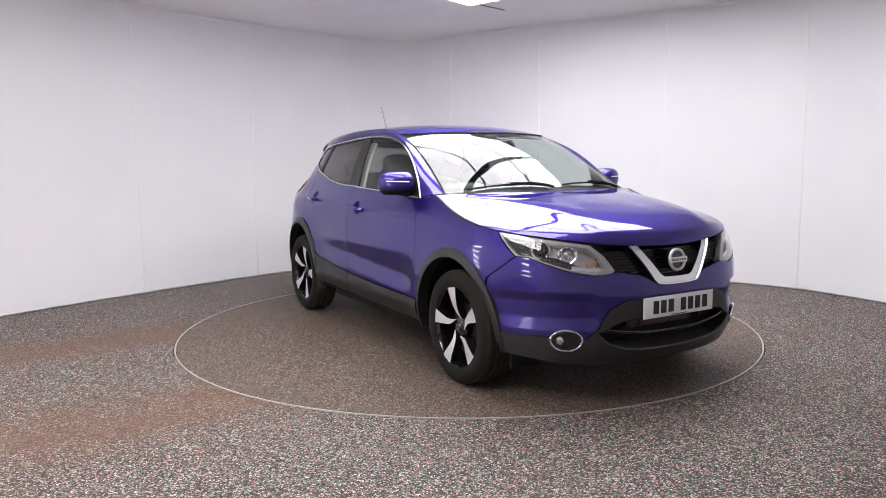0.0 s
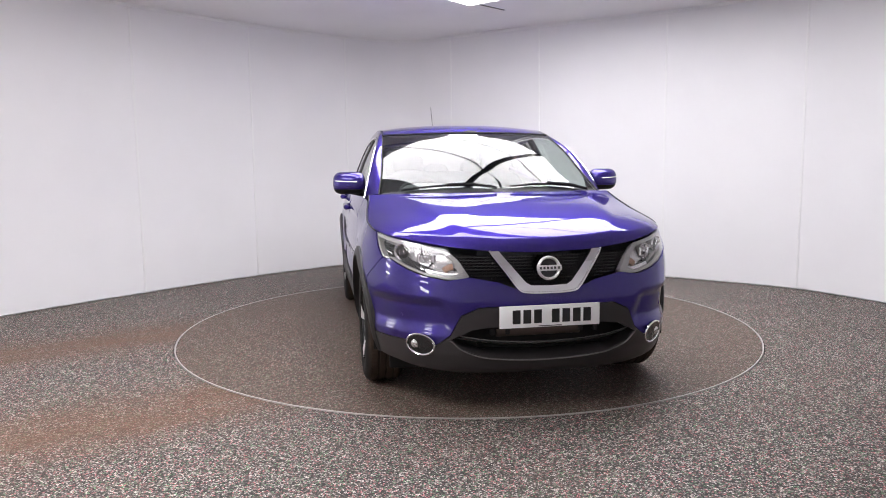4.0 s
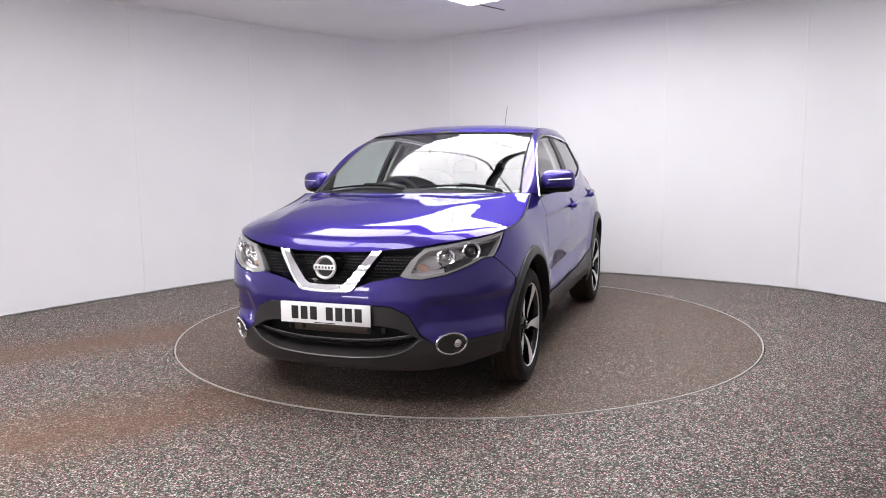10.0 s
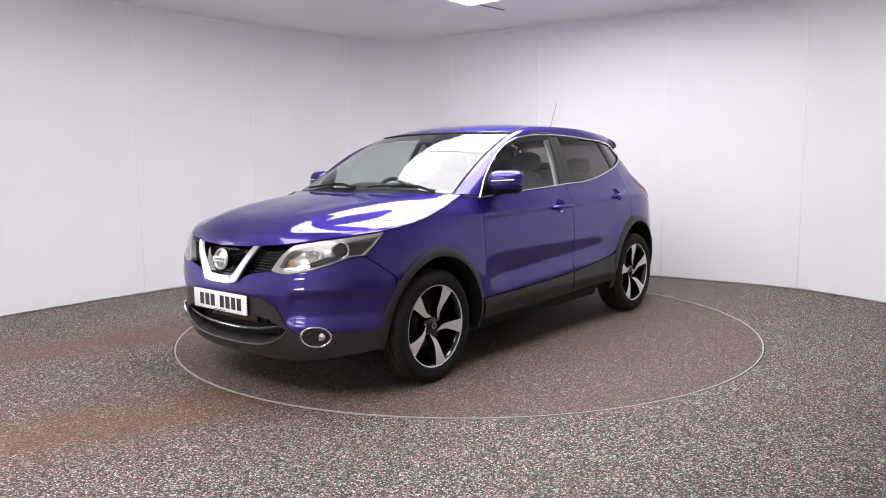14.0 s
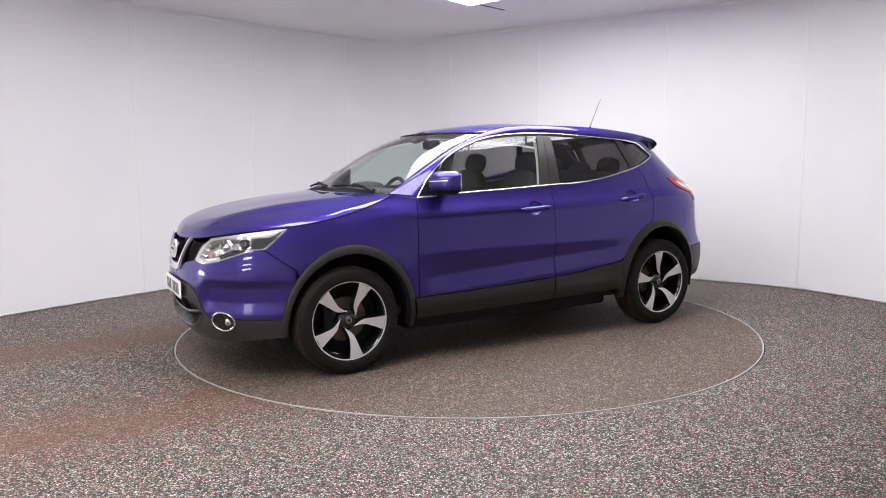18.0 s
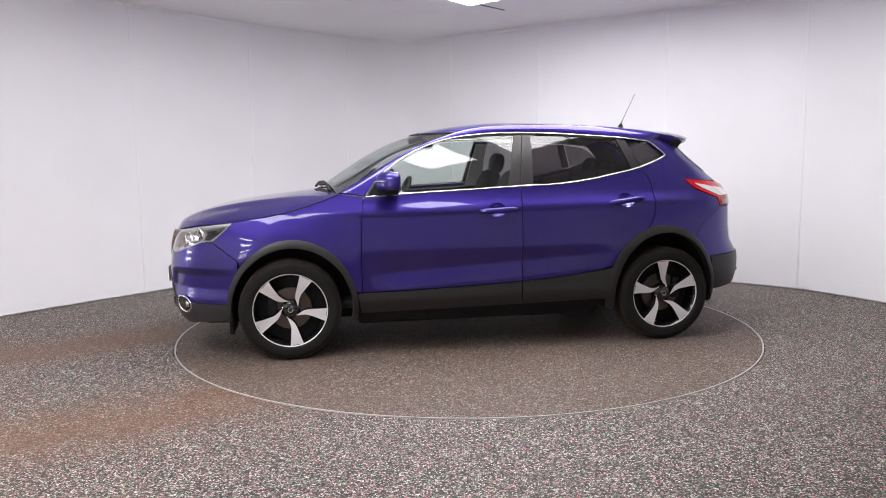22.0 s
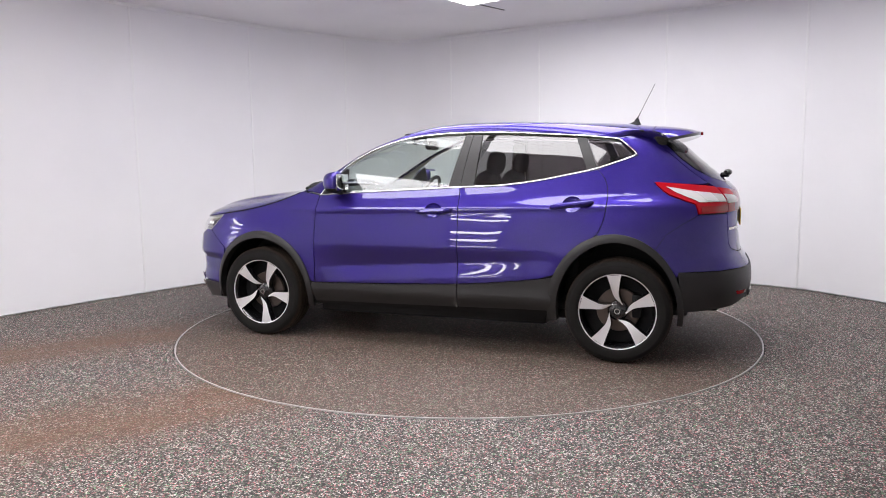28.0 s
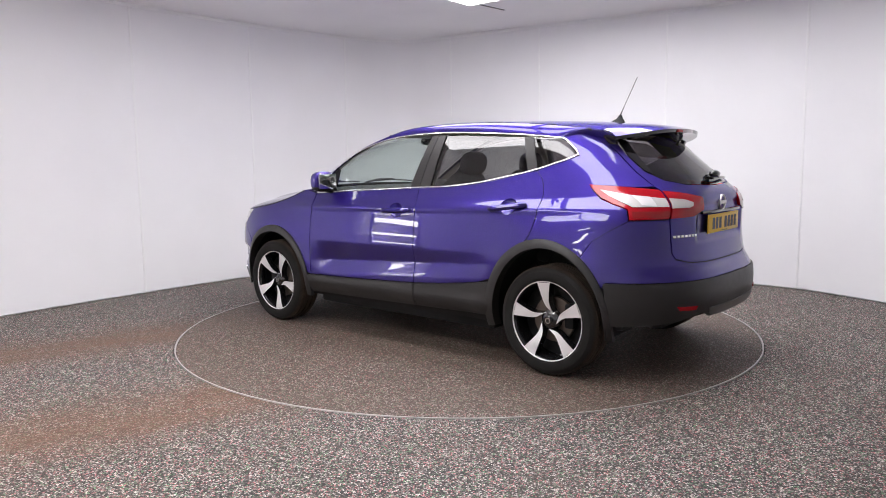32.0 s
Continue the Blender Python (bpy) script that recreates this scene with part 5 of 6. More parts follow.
    lipline = curve2(lipline + [(-a, z) for a, z in lipline[-2::-1]], 60)
    ribbon("intake_edge", S_front, lipline, 0.0045, 0.006, EDGE, lo, base=0.006, label="thin pale edge of the intake")
    for y in (-0.27, -0.19, 0.20, 0.28):
        bm = bmesh.new()
        box_bm(bm, 2.045, 2.075, y - 0.012, y + 0.012, 0.41, 0.455, 0.004)
        part("intake_bracket", bm, CLAD, lo)
    bm = bmesh.new()
    box_bm(bm, 2.04, 2.07, -0.25, 0.20, 0.40, 0.46, 0.006)
    part("radiator", bm, DISC, lo)
    # parking sensors in the bumper
    for sg in (1, -1):
        at = fpt(1.925, 0.735, 0.505)
        p, nn = normal_at(S_front, *at, outward)
        p = p + nn * bumper_hollow(*at)
        bm = lathe([(0.0005, 0.003), (0.009, 0.0025), (0.0105, 0.0), (0.0105, -0.02)], 16)
        m = Matrix.Translation((p[0], sg * p[1], p[2])) @ Euler((0, 0, math.atan2(sg * nn[1], nn[0]) - math.pi / 2)).to_matrix().to_4x4()
        bmesh.ops.transform(bm, matrix=m, verts=bm.verts[:])
        part("sensor", bm, PAINT, car)


grille()


# ---- number plates with plain bars in place of characters ----
def plate(x, zc, lean, back, mat):
    pl = new("number_plate")
    pl.parent = car
    m = Matrix.Translation((x, 0, zc)) @ Euler((0, radians(lean), 0)).to_matrix().to_4x4()
    if back:
        m = m @ Euler((0, 0, math.pi)).to_matrix().to_4x4()
    bm = bmesh.new()
    box_bm(bm, -0.004, 0.004, -0.26, 0.26, -0.0555, 0.0555, 0.003, m)
    part("plate_sheet", bm, mat, pl)
    y = 0.213
    for k in range(7):
        bm = bmesh.new()
        box_bm(bm, 0.004, 0.0048, y - 0.040, y, -0.0345, 0.0345, 0.0, m)
        part("plate_bar", bm, INK, pl)
        y -= 0.055 if k != 3 else 0.092
    bm = bmesh.new()
    box_bm(bm, 0.004, 0.0046, -0.06, 0.06, -0.051, -0.047, 0.0, m)
    part("plate_line", bm, INK, pl)


plate(2.176, 0.521, 0.0, False, PLATE_W)
plate(-2.055, 0.905, 0.0, True, PLATE_Y)


# ---- tail ----
def tail():
    outer_red = [rx(-1.532, 1.147), rx(-1.65, 1.138), rx(-1.761, 1.128), ry(0.566, 1.112), ry(0.608, 0.956), rx(-1.800, 0.952), rx(-1.781, 1.012), rx(-1.70, 1.040), rx(-1.62, 1.072)]
    lamps = panel("tail_lamp", S_rear, outer_red, RED, car, 0.025, offset=0.006, thick=0.02, both=True, label="red and clear wrap-round tail lamp")
    clear = [rx(-1.60, 1.117), rx(-1.68, 1.102), rx(-1.77, 1.086), ry(0.582, 1.064), ry(0.592, 1.020), rx(-1.800, 1.020), rx(-1.72, 1.055), rx(-1.66, 1.082)]
    low = [ry(0.597, 0.998), ry(0.603, 0.966), rx(-1.815, 0.962), rx(-1.803, 0.998)]
    for o in lamps:
        sg = 1 if o.data.vertices[0].co.y > 0 else -1
        bits = [panel("clear_section", S_rear, clear, TAILCLEAR, None, 0.02, offset=0.009, thick=0.006), panel("brake_section", S_rear, low, REDDARK, None, 0.02, offset=0.009, thick=0.006)]
        mid = [ry(0.640, 1.074), ry(0.690, 1.085), ry(0.700, 1.030), ry(0.650, 1.022)]
        bits.append(panel("bulb", S_rear, mid, SATIN, None, 0.02, offset=0.011, thick=0.004))
        for q in bits:
            if sg < 0:
                for v in q.data.vertices:
                    v.co.y = -v.co.y
                q.data.flip_normals()
            q.parent = o
    inner_red = [ry(0.556, 1.108), ry(0.43, 1.090), ry(0.30, 1.066), ry(0.318, 0.995), ry(0.425, 0.962), ry(0.597, 0.956)]
    inn_clear = [ry(0.563, 1.066), ry(0.47, 1.056), ry(0.415, 1.040), ry(0.425, 1.020), ry(0.46, 1.012), ry(0.578, 1.012)]
    for sg in (1, -1):
        o = panel("tail_lamp", S_rear, [(a * sg, z) for a, z in inner_red], RED, car, 0.025, offset=0.006, thick=0.02, label="red tail lamp on the tailgate")
        panel("clear_section", S_rear, [(a * sg, z) for a, z in inn_clear], TAILCLEAR, o, 0.02, offset=0.009, thick=0.006)
    # rear window
    half = [(0, 1.135), ry(0.345, 1.146), ry(0.466, 1.173), ry(0.515, 1.222), ry(0.507, 1.31), ry(0.47, 1.40), ry(0.42, 1.44), (0, 1.455)]
    panel("rear_window", S_rear, whole(half), TINT, car, 0.04, offset=-0.004, thick=0)
    side = [ry(0.470, 1.396), ry(0.507, 1.31), ry(0.515, 1.222), ry(0.492, 1.200), ry(0.462, 1.30), ry(0.405, 1.436), ry(0.440, 1.43)]
    for sg in (1, -1):
        panel("window_side_trim", S_rear, [(a * sg, z) for a, z in side], GLOSS, car, 0.03, offset=0.004, thick=0.006, label="gloss black trim beside the rear window")
    # roof spoiler
    bm = bmesh.new()
    n = 40
    up = []
    for i in range(n + 1):
        s = -1 + 2 * i / n
        a = np.array(roof_skin(s * 0.985, 1.0)) + np.array([-0.006, 0, 0.0])
        k = abs(s)
        tip = np.array([-1.800 + 0.20 * k ** 3.0, 0.545 * s, 1.478 - 0.050 * k ** 2.4])
        mid = (a + tip) / 2 + np.array([0, 0, 0.010])
        up.append([a, a * 0.75 + mid * 0.25 + np.array([0, 0, 0.002]), mid, (mid + tip) / 2 + np.array([0, 0, 0.004]), tip, tip + np.array([0.004, 0, -0.020]),
                   tip + np.array([0.09, -0.03 * s, -0.030]), np.array([-1.60, 0.50 * s, 1.440 - 0.045 * k ** 2])])
    rows = [[bm.verts.new(p) for p in r] for r in up]
    for a, b in zip(rows, rows[1:]):
        for j in range(4):
            bm.faces.new((a[j], a[j + 1], b[j + 1], b[j]))
    sp = part("roof_spoiler", bm, PAINT, car, angle=60)
    bm = bmesh.new()
    rows = [[bm.verts.new(p) for p in r[4:]] for r in up]
    for a, b in zip(rows, rows[1:]):
        for j in range(3):
            bm.faces.new((a[j], a[j + 1], b[j + 1], b[j]))
    part("spoiler_underside", bm, GLOSS, sp)
    bm = bmesh.new()
    box_bm(bm, -1.806, -1.785, -0.115, 0.115, 1.455, 1.475, 0.003)
    part("brake_light", bm, REDDARK, sp, "dark red high-level brake light")
    for sg in (1, -1):
        # side fins between spoiler and rear window
        bm = bmesh.new()
        A = [(-1.50, 0.535, 1.445), (-1.605, 0.540, 1.426), (-1.585, 0.520, 1.380), (-1.54, 0.520, 1.385)]
        v1 = [bm.verts.new((x, sg * y, z)) for x, y, z in A]
        v2 = [bm.verts.new((x, sg * (y - 0.03), z)) for x, y, z in A]
        bm.faces.new(v1)
        bm.faces.new(v2[::-1])
        for j in range(4):
            bm.faces.new((v1[j], v1[(j + 1) % 4], v2[(j + 1) % 4], v2[j]))
        part("spoiler_fin", bm, GLOSS, sp)
    # rear wiper
    wp = new("rear_wiper")
    wp.parent = car
    bm = bmesh.new()
    box_bm(bm, -0.035, 0.04, -0.02, 0.02, -0.012, 0.030, 0.012, Matrix.Translation((-1.958, -0.02, 1.172)) @ Matrix.Diagonal((0.8, 1, 0.8, 1)))
    part("wiper_hub", bm, GLOSS, wp)
    bm = lathe([(max(0.0005, math.sin(k * math.pi / 12)), -math.cos(k * math.pi / 12)) for k in range(13)], 20)
    bmesh.ops.transform(bm, matrix=Matrix.Translation((-1.976, -0.045, 1.196)) @ Matrix.Diagonal((0.030, 0.062, 0.024, 1)), verts=bm.verts[:])
    part("wiper_cover", bm, GLOSS, wp, "rounded black wiper cover")
    part("wiper_arm", tube_bm([(-1.974, -0.02, 1.195), (-1.969, -0.15, 1.175), (-1.944, -0.30, 1.170)], 0.009, 6), GLOSS, wp)
    # tailgate writing as plain bars, and the round emblem
    for i in range(7):
        bm = bmesh.new()
        y = 0.575 - i * 0.030
        b, z = ry(y, 0.852)
        p, nn = normal_at(S_rear, b, z, outward)
        mm = Matrix.Translation(p + nn * 0.003) @ Euler((0, 0, math.atan2(nn[1], nn[0]))).to_matrix().to_4x4()
        box_bm(bm, -0.003, 0.003, -0.011, 0.011, -0.008, 0.008, 0.001, mm)
        part("letter_block", bm, CHROME, car)
    em = new("emblem")
    em.parent = car
    m = Matrix.Translation((-2.039, 0, 1.025)) @ Euler((0, 0, radians(90))).to_matrix().to_4x4()
    bm = lathe([(0.036, 0.0), (0.038, 0.010), (0.043, 0.013), (0.048, 0.010), (0.049, 0.0)], 40)
    bmesh.ops.transform(bm, matrix=m, verts=bm.verts[:])
    part("ring", bm, BADGE, em, "chrome ring")
    bm = bmesh.new()
    box_bm(bm, -0.050, 0.050, 0.004, 0.015, -0.010, 0.010, 0.003, m)
    part("bar", bm, BADGE, em, "chrome bar")
    # tailgate grip rail under the emblem
    pts = []
    for i in range(21):
        y = -0.32 + 0.64 * i / 20
        b, z = ry(abs(y) + 1e-4, 0.975)
        p, nn = normal_at(S_rear, math.copysign(b, y), 0.975, outward)
        pts.append(tuple(p - nn * 0.006))
    part("grip_rail", tube_bm(pts, 0.010, 8), GLOSS, car)
    # reflectors and pale skid plate in the lower bumper
    for sg in (1, -1):
        rf = [ry(0.625, 0.466), ry(0.49, 0.462), ry(0.50, 0.440), ry(0.61, 0.444)]
        panel("reflector", S_rear, [(a * sg, z) for a, z in rf], RED, car, 0.02, offset=0.012, thick=0.008, label="red reflector")
    half = [(0, 0.428), ry(0.37, 0.436), ry(0.35, 0.398), ry(0.29, 0.384), (0, 0.380)]
    panel("skid_plate", S_rear, whole(half), EDGE, car, 0.03, offset=0.016, thick=0.012)
    # roof aerial
    ae = new("aerial")
    ae.parent = car
    bm = bmesh.new()
    rows = []
    for x0, x1, w, z in ((-1.275, -1.385, 0.022, 1.538), (-1.292, -1.378, 0.017, 1.550), (-1.328, -1.370, 0.008, 1.566), (-1.344, -1.364, 0.005, 1.588)):
        rows.append([bm.verts.new((x, y, z)) for x, y in ((x0, 0), ((x0 + x1) / 2, w), (x1, w * 0.6), (x1, -w * 0.6), ((x0 + x1) / 2, -w))])
    for a, b in zip(rows, rows[1:]):
        for j in range(5):
            bm.faces.new((a[j], a[(j + 1) % 5], b[(j + 1) % 5], b[j]))
    bm.faces.new(rows[-1])
    part("aerial_foot", bm, BLACK, ae)
    part("aerial_rod", tube_bm([(-1.353, 0, 1.585), (-1.378, 0, 1.637), (-1.470, 0.0, 1.826)], lambda f: 0.0045 if f < 0.4 else 0.0020, 6), BLACK, ae, "thin black rod")


tail()


# ---- windscreen wipers ----
def wipers():
    for y0, y1 in ((-0.60, -0.02), (0.10, 0.62)):
        wp = new("front_wiper")
        wp.parent = car
        pts = []
        for i in range(11):
            y = y0 + (y1 - y0) * i / 10
            p = np.array(screen(y / 0.74, 0.012 + 0.028 * math.sin(math.pi * i / 10)))
            pts.append(tuple(p + np.array([0.010, 0, 0.010])))
        part("wiper_blade", tube_bm(pts, 0.007, 6), BLACK, wp)
        p0 = np.array(screen((y1 + 0.02) / 0.74, 0.0)) + np.array([0.030, 0, 0.006])
        part("wiper_arm", tube_bm([tuple(p0), tuple(np.array(pts[8]) + np.array([0.018, 0, 0.008])), tuple(np.array(pts[5]) + np.array([0.004, 0, 0.008]))], 0.010, 6), BLACK, wp)


wipers()


# ---- cabin ----
def rounded(bm, sx, sy, sz, m, power=3.0, n=14, k=18):
    rows = []
    for i in range(1, n):
        v = -math.pi / 2 + math.pi * i / n
        row = []
        for j in range(k):
            u = 2 * math.pi * j / k
            e = 2 / power
            c = lambda a: math.copysign(abs(math.cos(a)) ** e, math.cos(a))
            s = lambda a: math.copysign(abs(math.sin(a)) ** e, math.sin(a))
            row.append(bm.verts.new(m @ Vector((sx * c(v) * c(u), sy * c(v) * s(u), sz * s(v)))))
        rows.append(row)
    for a, b in zip(rows, rows[1:]):
        for j in range(k):
            bm.faces.new((a[j], a[(j + 1) % k], b[(j + 1) % k], b[j]))
    bm.faces.new(rows[0])
    bm.faces.new(rows[-1])
    return bm


def cabin():
    bm = bmesh.new()
    box_bm(bm, -1.75, 1.0, -0.72, 0.72, 0.30, 0.36, 0.02)
    part("cabin_floor", bm, TRIM, car)
    for y in (0.37, -0.37):
        seat = new("front_seat")
        seat.parent = car
        part("seat_cushion", rounded(bmesh.new(), 0.27, 0.25, 0.11, pose(0.05, y, 0.56, 0, -6, 0)), SEATM, seat)
        part("seat_back", rounded(bmesh.new(), 0.09, 0.24, 0.34, pose(-0.27, y, 0.90, 0, -16, 0)), SEATM, seat)
        part("headrest", rounded(bmesh.new(), 0.055, 0.13, 0.085, pose(-0.40, y, 1.28, 0, -10, 0), 2.6), SEATM, seat)
        bm = bmesh.new()
        for d in (-0.06, 0.06):
            tube_bm([(-0.36, y + d, 1.10), (-0.385, y + d, 1.24)], 0.007, 6, bm=bm)
        part("headrest_posts", bm, CHROME, seat)
    bench = new("rear_bench")
    bench.parent = car
    part("bench_cushion", rounded(bmesh.new(), 0.28, 0.62, 0.13, pose(-0.78, 0, 0.58), 4), SEATM, bench)
    part("bench_back", rounded(bmesh.new(), 0.09, 0.62, 0.32, pose(-1.13, 0, 0.90, 0, -18, 0), 4), SEATM, bench)
    for y in (0.36, 0, -0.36):
        part("headrest", rounded(bmesh.new(), 0.05, 0.12, 0.085, pose(-1.235, y, 1.235 if y else 1.20, 0, -10, 0), 2.6), SEATM, bench)
    # dashboard
    part("dashboard", rounded(bmesh.new(), 0.30, 0.70, 0.14, pose(0.78, 0, 0.97), 4, 12, 30), TRIM, car)
    part("instrument_hood", rounded(bmesh.new(), 0.12, 0.18, 0.06, pose(0.62, -0.37, 1.09), 2.5), TRIM, car)
    wheel = new("steering_wheel")
    wheel.parent = car
    m = Matrix.Translation((0.42, -0.37, 1.00)) @ Euler((0, radians(-24), 0)).to_matrix().to_4x4()
    part("wheel_rim", tube_bm([m @ Vector((0, 0.185 * math.cos(t * math.pi / 18), 0.185 * math.sin(t * math.pi / 18))) for t in range(36)], 0.016, 8, closed=True), TRIM, wheel)
    part("wheel_boss", rounded(bmesh.new(), 0.03, 0.085, 0.075, m, 2.5), TRIM, wheel)
    bm = bmesh.new()
    for a in (0, 180, 270):
        t = radians(a)
        tube_bm([m @ Vector((0.005, 0.05 * math.cos(t), 0.05 * math.sin(t))), m @ Vector((0.0, 0.18 * math.cos(t), 0.18 * math.sin(t)))], 0.018, 6, bm=bm)
    part("wheel_spokes", bm, SATIN, wheel)
    # rear-view mirror and sensor pod
    rv = new("rear_view_mirror")
    rv.parent = car
    part("mirror_body", rounded(bmesh.new(), 0.025, 0.115, 0.035, pose(0.24, 0, 1.425, 0, 10, 0), 4), BLACK, rv)
    part("mirror_stalk", tube_bm([(0.26, 0, 1.44), (0.33, 0, 1.485)], 0.014, 8), BLACK, rv)
    part("sensor_pod", rounded(bmesh.new(), 0.06, 0.07, 0.03, pose(0.345, 0, 1.478, 0, 28, 0), 3), BLACK, rv)
    # headlining under the roof, pale pillar linings, inner door cards
    grid_patch("headlining", roof_skin, -0.96, 0.96, 0.03, 0.97, 20, 20, LIGHTTRIM, car, offset=-0.035, rim=0)
    grid_patch("pillar_lining", pillar, 0.05, 0.95, 0.0, 0.36, 4, 30, LIGHTTRIM, car, out=outward, offset=-0.020, both=True, rim=0)
    grid_patch("pillar_lining", pillar, 0.05, 0.95, 0.36, 1.0, 4, 40, LIGHTTRIM, car, out=outward, offset=-0.020, both=True, rim=0)
    card = [(0.80, 0.45), (0.80, 1.055), (0.45, 1.078), (0.07, 1.096), (-0.25, 1.112), (-0.25, 0.45)]
    panel("door_card", S_side, card, TRIM, car, 0.08, offset=-0.075, thick=0.04, both=True)
    card = [(-0.28, 0.45), (-0.28, 1.112), (-0.55, 1.122), (-0.78, 1.148), (-1.15, 1.22), (-1.17, 0.85), (-0.9, 0.55)]
    panel("door_card", S_side, card, TRIM, car, 0.08, offset=-0.075, thick=0.04, both=True)
    a = [(-0.205, 1.10), (-0.345, 1.11), (-0.375, 1.47), (-0.28, 1.475)]
    panel("pillar_lining", S_side, a, LIGHTTRIM, car, 0.05, offset=-0.05, thick=0.02, both=True)
    a = [(-1.10, 1.20), (-1.42, 1.20), (-1.62, 1.20), (-1.50, 1.40), (-1.30, 1.44), (-1.40, 1.33), (-1.2, 1.25)]
    panel("pillar_lining", S_side, a, TRIM, car, 0.05, offset=-0.035, thick=0.0, both=True)
    bm = bmesh.new()
    box_bm(bm, -1.80, -1.22, -0.60, 0.60, 1.03, 1.05, 0.008)
    part("parcel_shelf", bm, TRIM, car)
    for sg in (1, -1):
        bm = bmesh.new()
        box_bm(bm, 0.50, 0.66, sg * 0.60 - 0.02, sg * 0.60 + 0.02, 1.03, 1.09, 0.012, None)
        part("air_vent", bm, SATIN, car)


cabin()


# ---- wheels ----
def make_wheel(x, sg, phase):
    w = new("wheel")
    w.parent = car
    w.location = (x, sg * 0.775, 0.335)
    R = 0.334
    prof = [(0.232, -0.085), (0.236, -0.100), (0.262, -0.108), (0.300, -0.106), (0.322, -0.094), (R, -0.070), (R, -0.04), (R - 0.006, -0.038), (R - 0.006, -0.030), (R, -0.028),
            (R, 0.0), (R - 0.006, 0.002), (R - 0.006, 0.010), (R, 0.012), (R, 0.045), (R - 0.006, 0.047), (R - 0.006, 0.053), (R, 0.055), (R, 0.070), (0.322, 0.094),
            (0.313, 0.101), (0.300, 0.106), (0.2985, 0.1075), (0.290, 0.1085), (0.262, 0.110), (0.250, 0.106), (0.240, 0.098), (0.232, 0.085)]
    bm = lathe(prof, 80)
    for i in range(72):
        a = 2 * math.pi * i / 72
        for y0, y1 in ((-0.076, -0.045), (0.058, 0.076)):
            m = pose(0, 0, 0, 0, math.degrees(-a), 0) @ Matrix.Translation((R - 0.008, 0, 0))
            box_bm(bm, -0.004, 0.0085, y0, y1, -0.0085, 0.0085, 0.0, m)
    part("tyre", bm, TYRE, w, "black tyre with brown dust in the tread")
    s = sg
    part("rim_barrel", lathe([(0.228, -s * 0.085), (0.226, s * 0.03), (0.222, s * 0.07), (0.228, s * 0.085), (0.238, s * 0.097)], 64), GLOSS, w)
    part("rim_lip", lathe([(0.2365, s * 0.094), (0.2375, s * 0.099), (0.243, s * 0.101), (0.247, s * 0.097), (0.245, s * 0.080)], 80), SATIN, w, "machined bright rim edge")
    part("brake_disc", lathe([(0.05, s * 0.012), (0.138, s * 0.012), (0.14, s * 0.006), (0.14, s * -0.010), (0.05, s * -0.010)], 48), DISC, w)
    bm = bmesh.new()
    box_bm(bm, -0.03, 0.03, -0.035, 0.035, -0.075, 0.075, 0.012, pose(0.115 if x > 0 else -0.115, 0, 0.03))
    part("brake_caliper", bm, BLACK, w)
    part("rim_back", lathe([(0.02, s * -0.03), (0.225, s * -0.03)], 48), BLACK, w)
    # five blades: bright machined face, black flanks
    for i in range(5):
        a0 = radians(phase + 72 * i)
        at = lambda r, d: np.array([r * math.cos(a0 - s * radians(d)), r * math.sin(a0 - s * radians(d))])
        bm, bf = bmesh.new(), bmesh.new()
        face_rows, side_rows = [], []
        # straight tapering blade whose foot hooks sideways into the hub
        for r, d0, d1 in ((0.054, -32, -37), (0.058, -22, -34), (0.066, -9, -26), (0.080, 2, -17), (0.098, 7.5, -11), (0.125, 9.4, -8.4), (0.18, 10.0, -9.4), (0.215, 10.4, -10.2), (0.238, 10.8, -10.8)):
            p, q = at(r, d1), at(r, d0)
            side = (p - q) / np.linalg.norm(p - q)
            f = max(0.0, (0.235 - r) / 0.18)
            h = 0.098 - 0.028 * f ** 1.6
            face_rows.append([bf.verts.new((v[0], s * h, v[1])) for v in (q, q * 0.67 + p * 0.33, q * 0.33 + p * 0.67, p)])
            e0, e1 = q - side * 0.006, p + side * 0.006
            side_rows.append([bm.verts.new((v[0], s * k, v[1])) for v, k in ((e0, h - 0.05), (q, h - 0.002), (p, h - 0.002), (e1, h - 0.05))])
        for a, b in zip(face_rows, face_rows[1:]):
            for j in range(3):
                bf.faces.new((a[j], a[j + 1], b[j + 1], b[j]))
        for a, b in zip(side_rows, side_rows[1:]):
            for j in range(3):
                bm.faces.new((a[j], a[j + 1], b[j + 1], b[j]))
        part("spoke", bm, GLOSS, w)
        part("spoke_face", bf, SATIN, w, "machined aluminium face")
    part("hub", lathe([(0.0005, s * 0.070), (0.03, s * 0.070), (0.045, s * 0.066), (0.062, s * 0.052), (0.066, s * 0.02)], 40), GLOSS, w)
    part("centre_cap", lathe([(0.0005, s * 0.080), (0.022, s * 0.079), (0.027, s * 0.074), (0.027, s * 0.066)], 32), GLOSS, w)
    part("cap_emblem", lathe([(0.013, s * 0.079), (0.013, s * 0.083), (0.018, s * 0.083), (0.018, s * 0.079)], 28), CHROME, w, "small chrome ring emblem")
    for i in range(5):
        t = radians(phase + 36 + 72 * i)
        o = part("wheel_nut", lathe([(0.0005, s * 0.062), (0.008, s * 0.060), (0.010, s * 0.04)], 8), CHROME, w)
        o.location = (0.050 * math.cos(t), 0, 0.050 * math.sin(t))
    return w


make_wheel(1.306, 1, 117)
make_wheel(-1.329, 1, 85)
make_wheel(1.306, -1, 100)
make_wheel(-1.329, -1, 75)


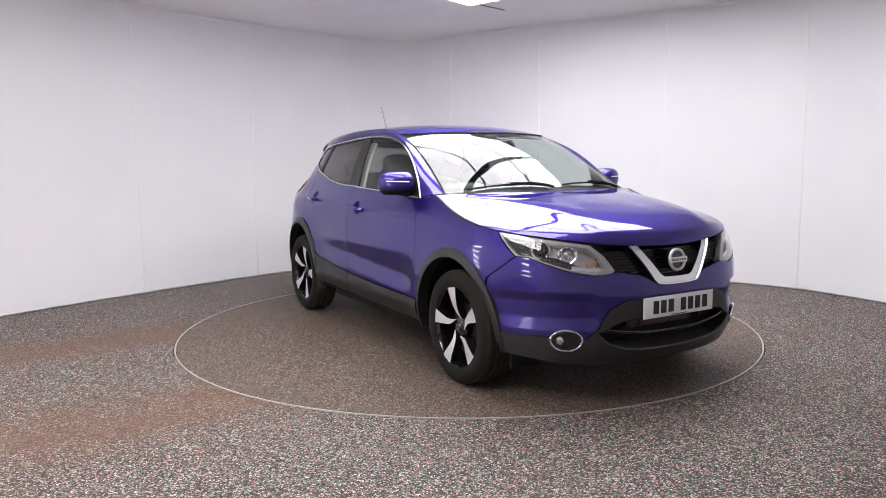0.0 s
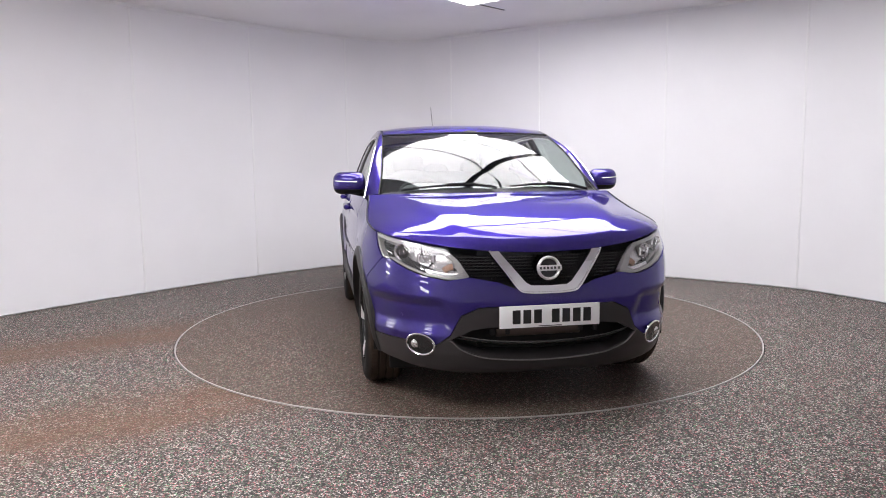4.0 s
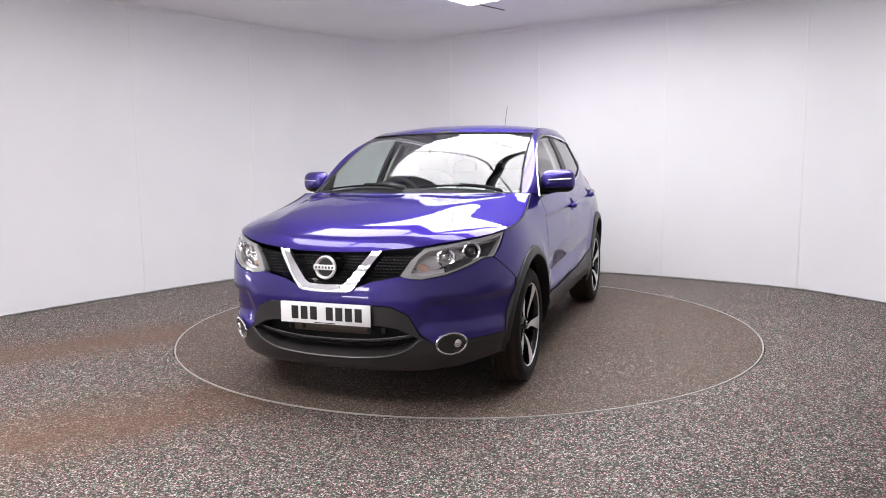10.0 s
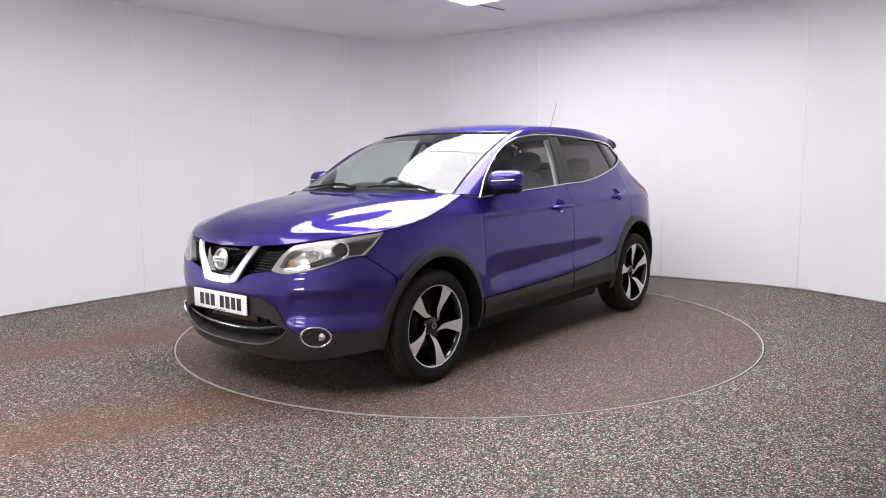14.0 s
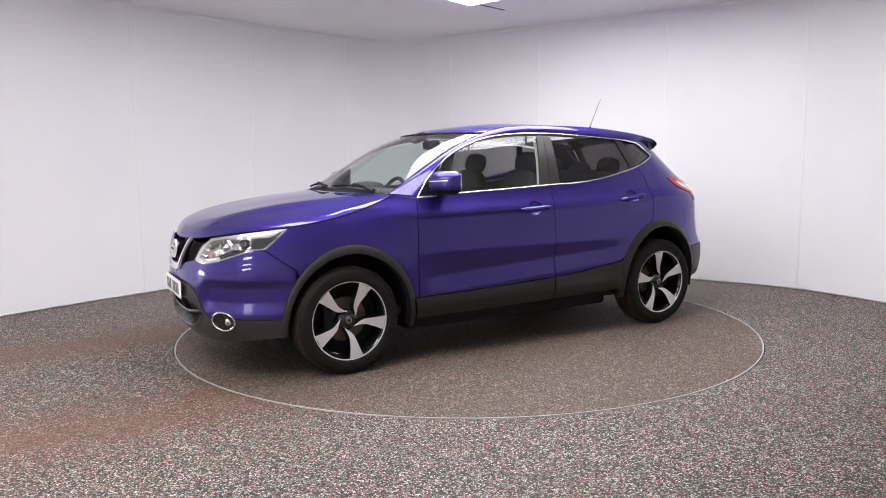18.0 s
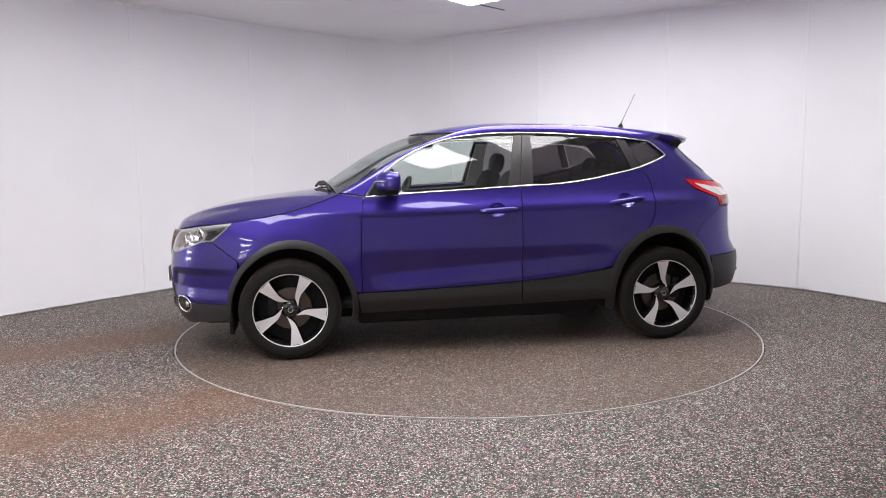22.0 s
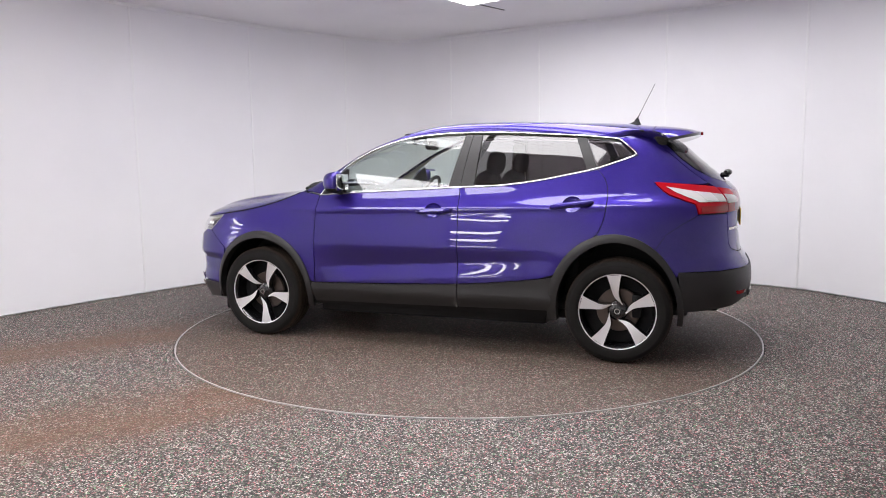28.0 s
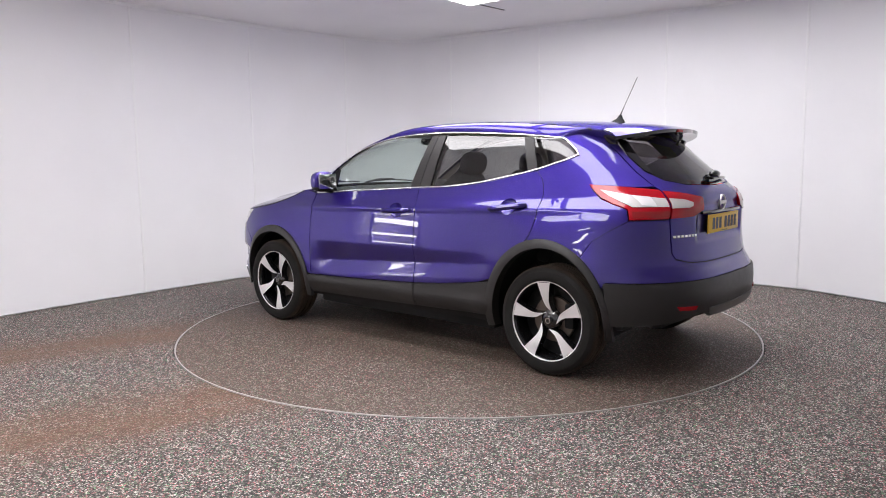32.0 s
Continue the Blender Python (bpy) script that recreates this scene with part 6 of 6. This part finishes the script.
# ---- movement ----
def motions():
    rows = [i * 1.0 for i in range(33)]
    walk(turntable, [(t, table_pose(t)) for t in rows])
    walk(car, [(t, table_pose(t, CAR_OFF)) for t in rows])


motions()
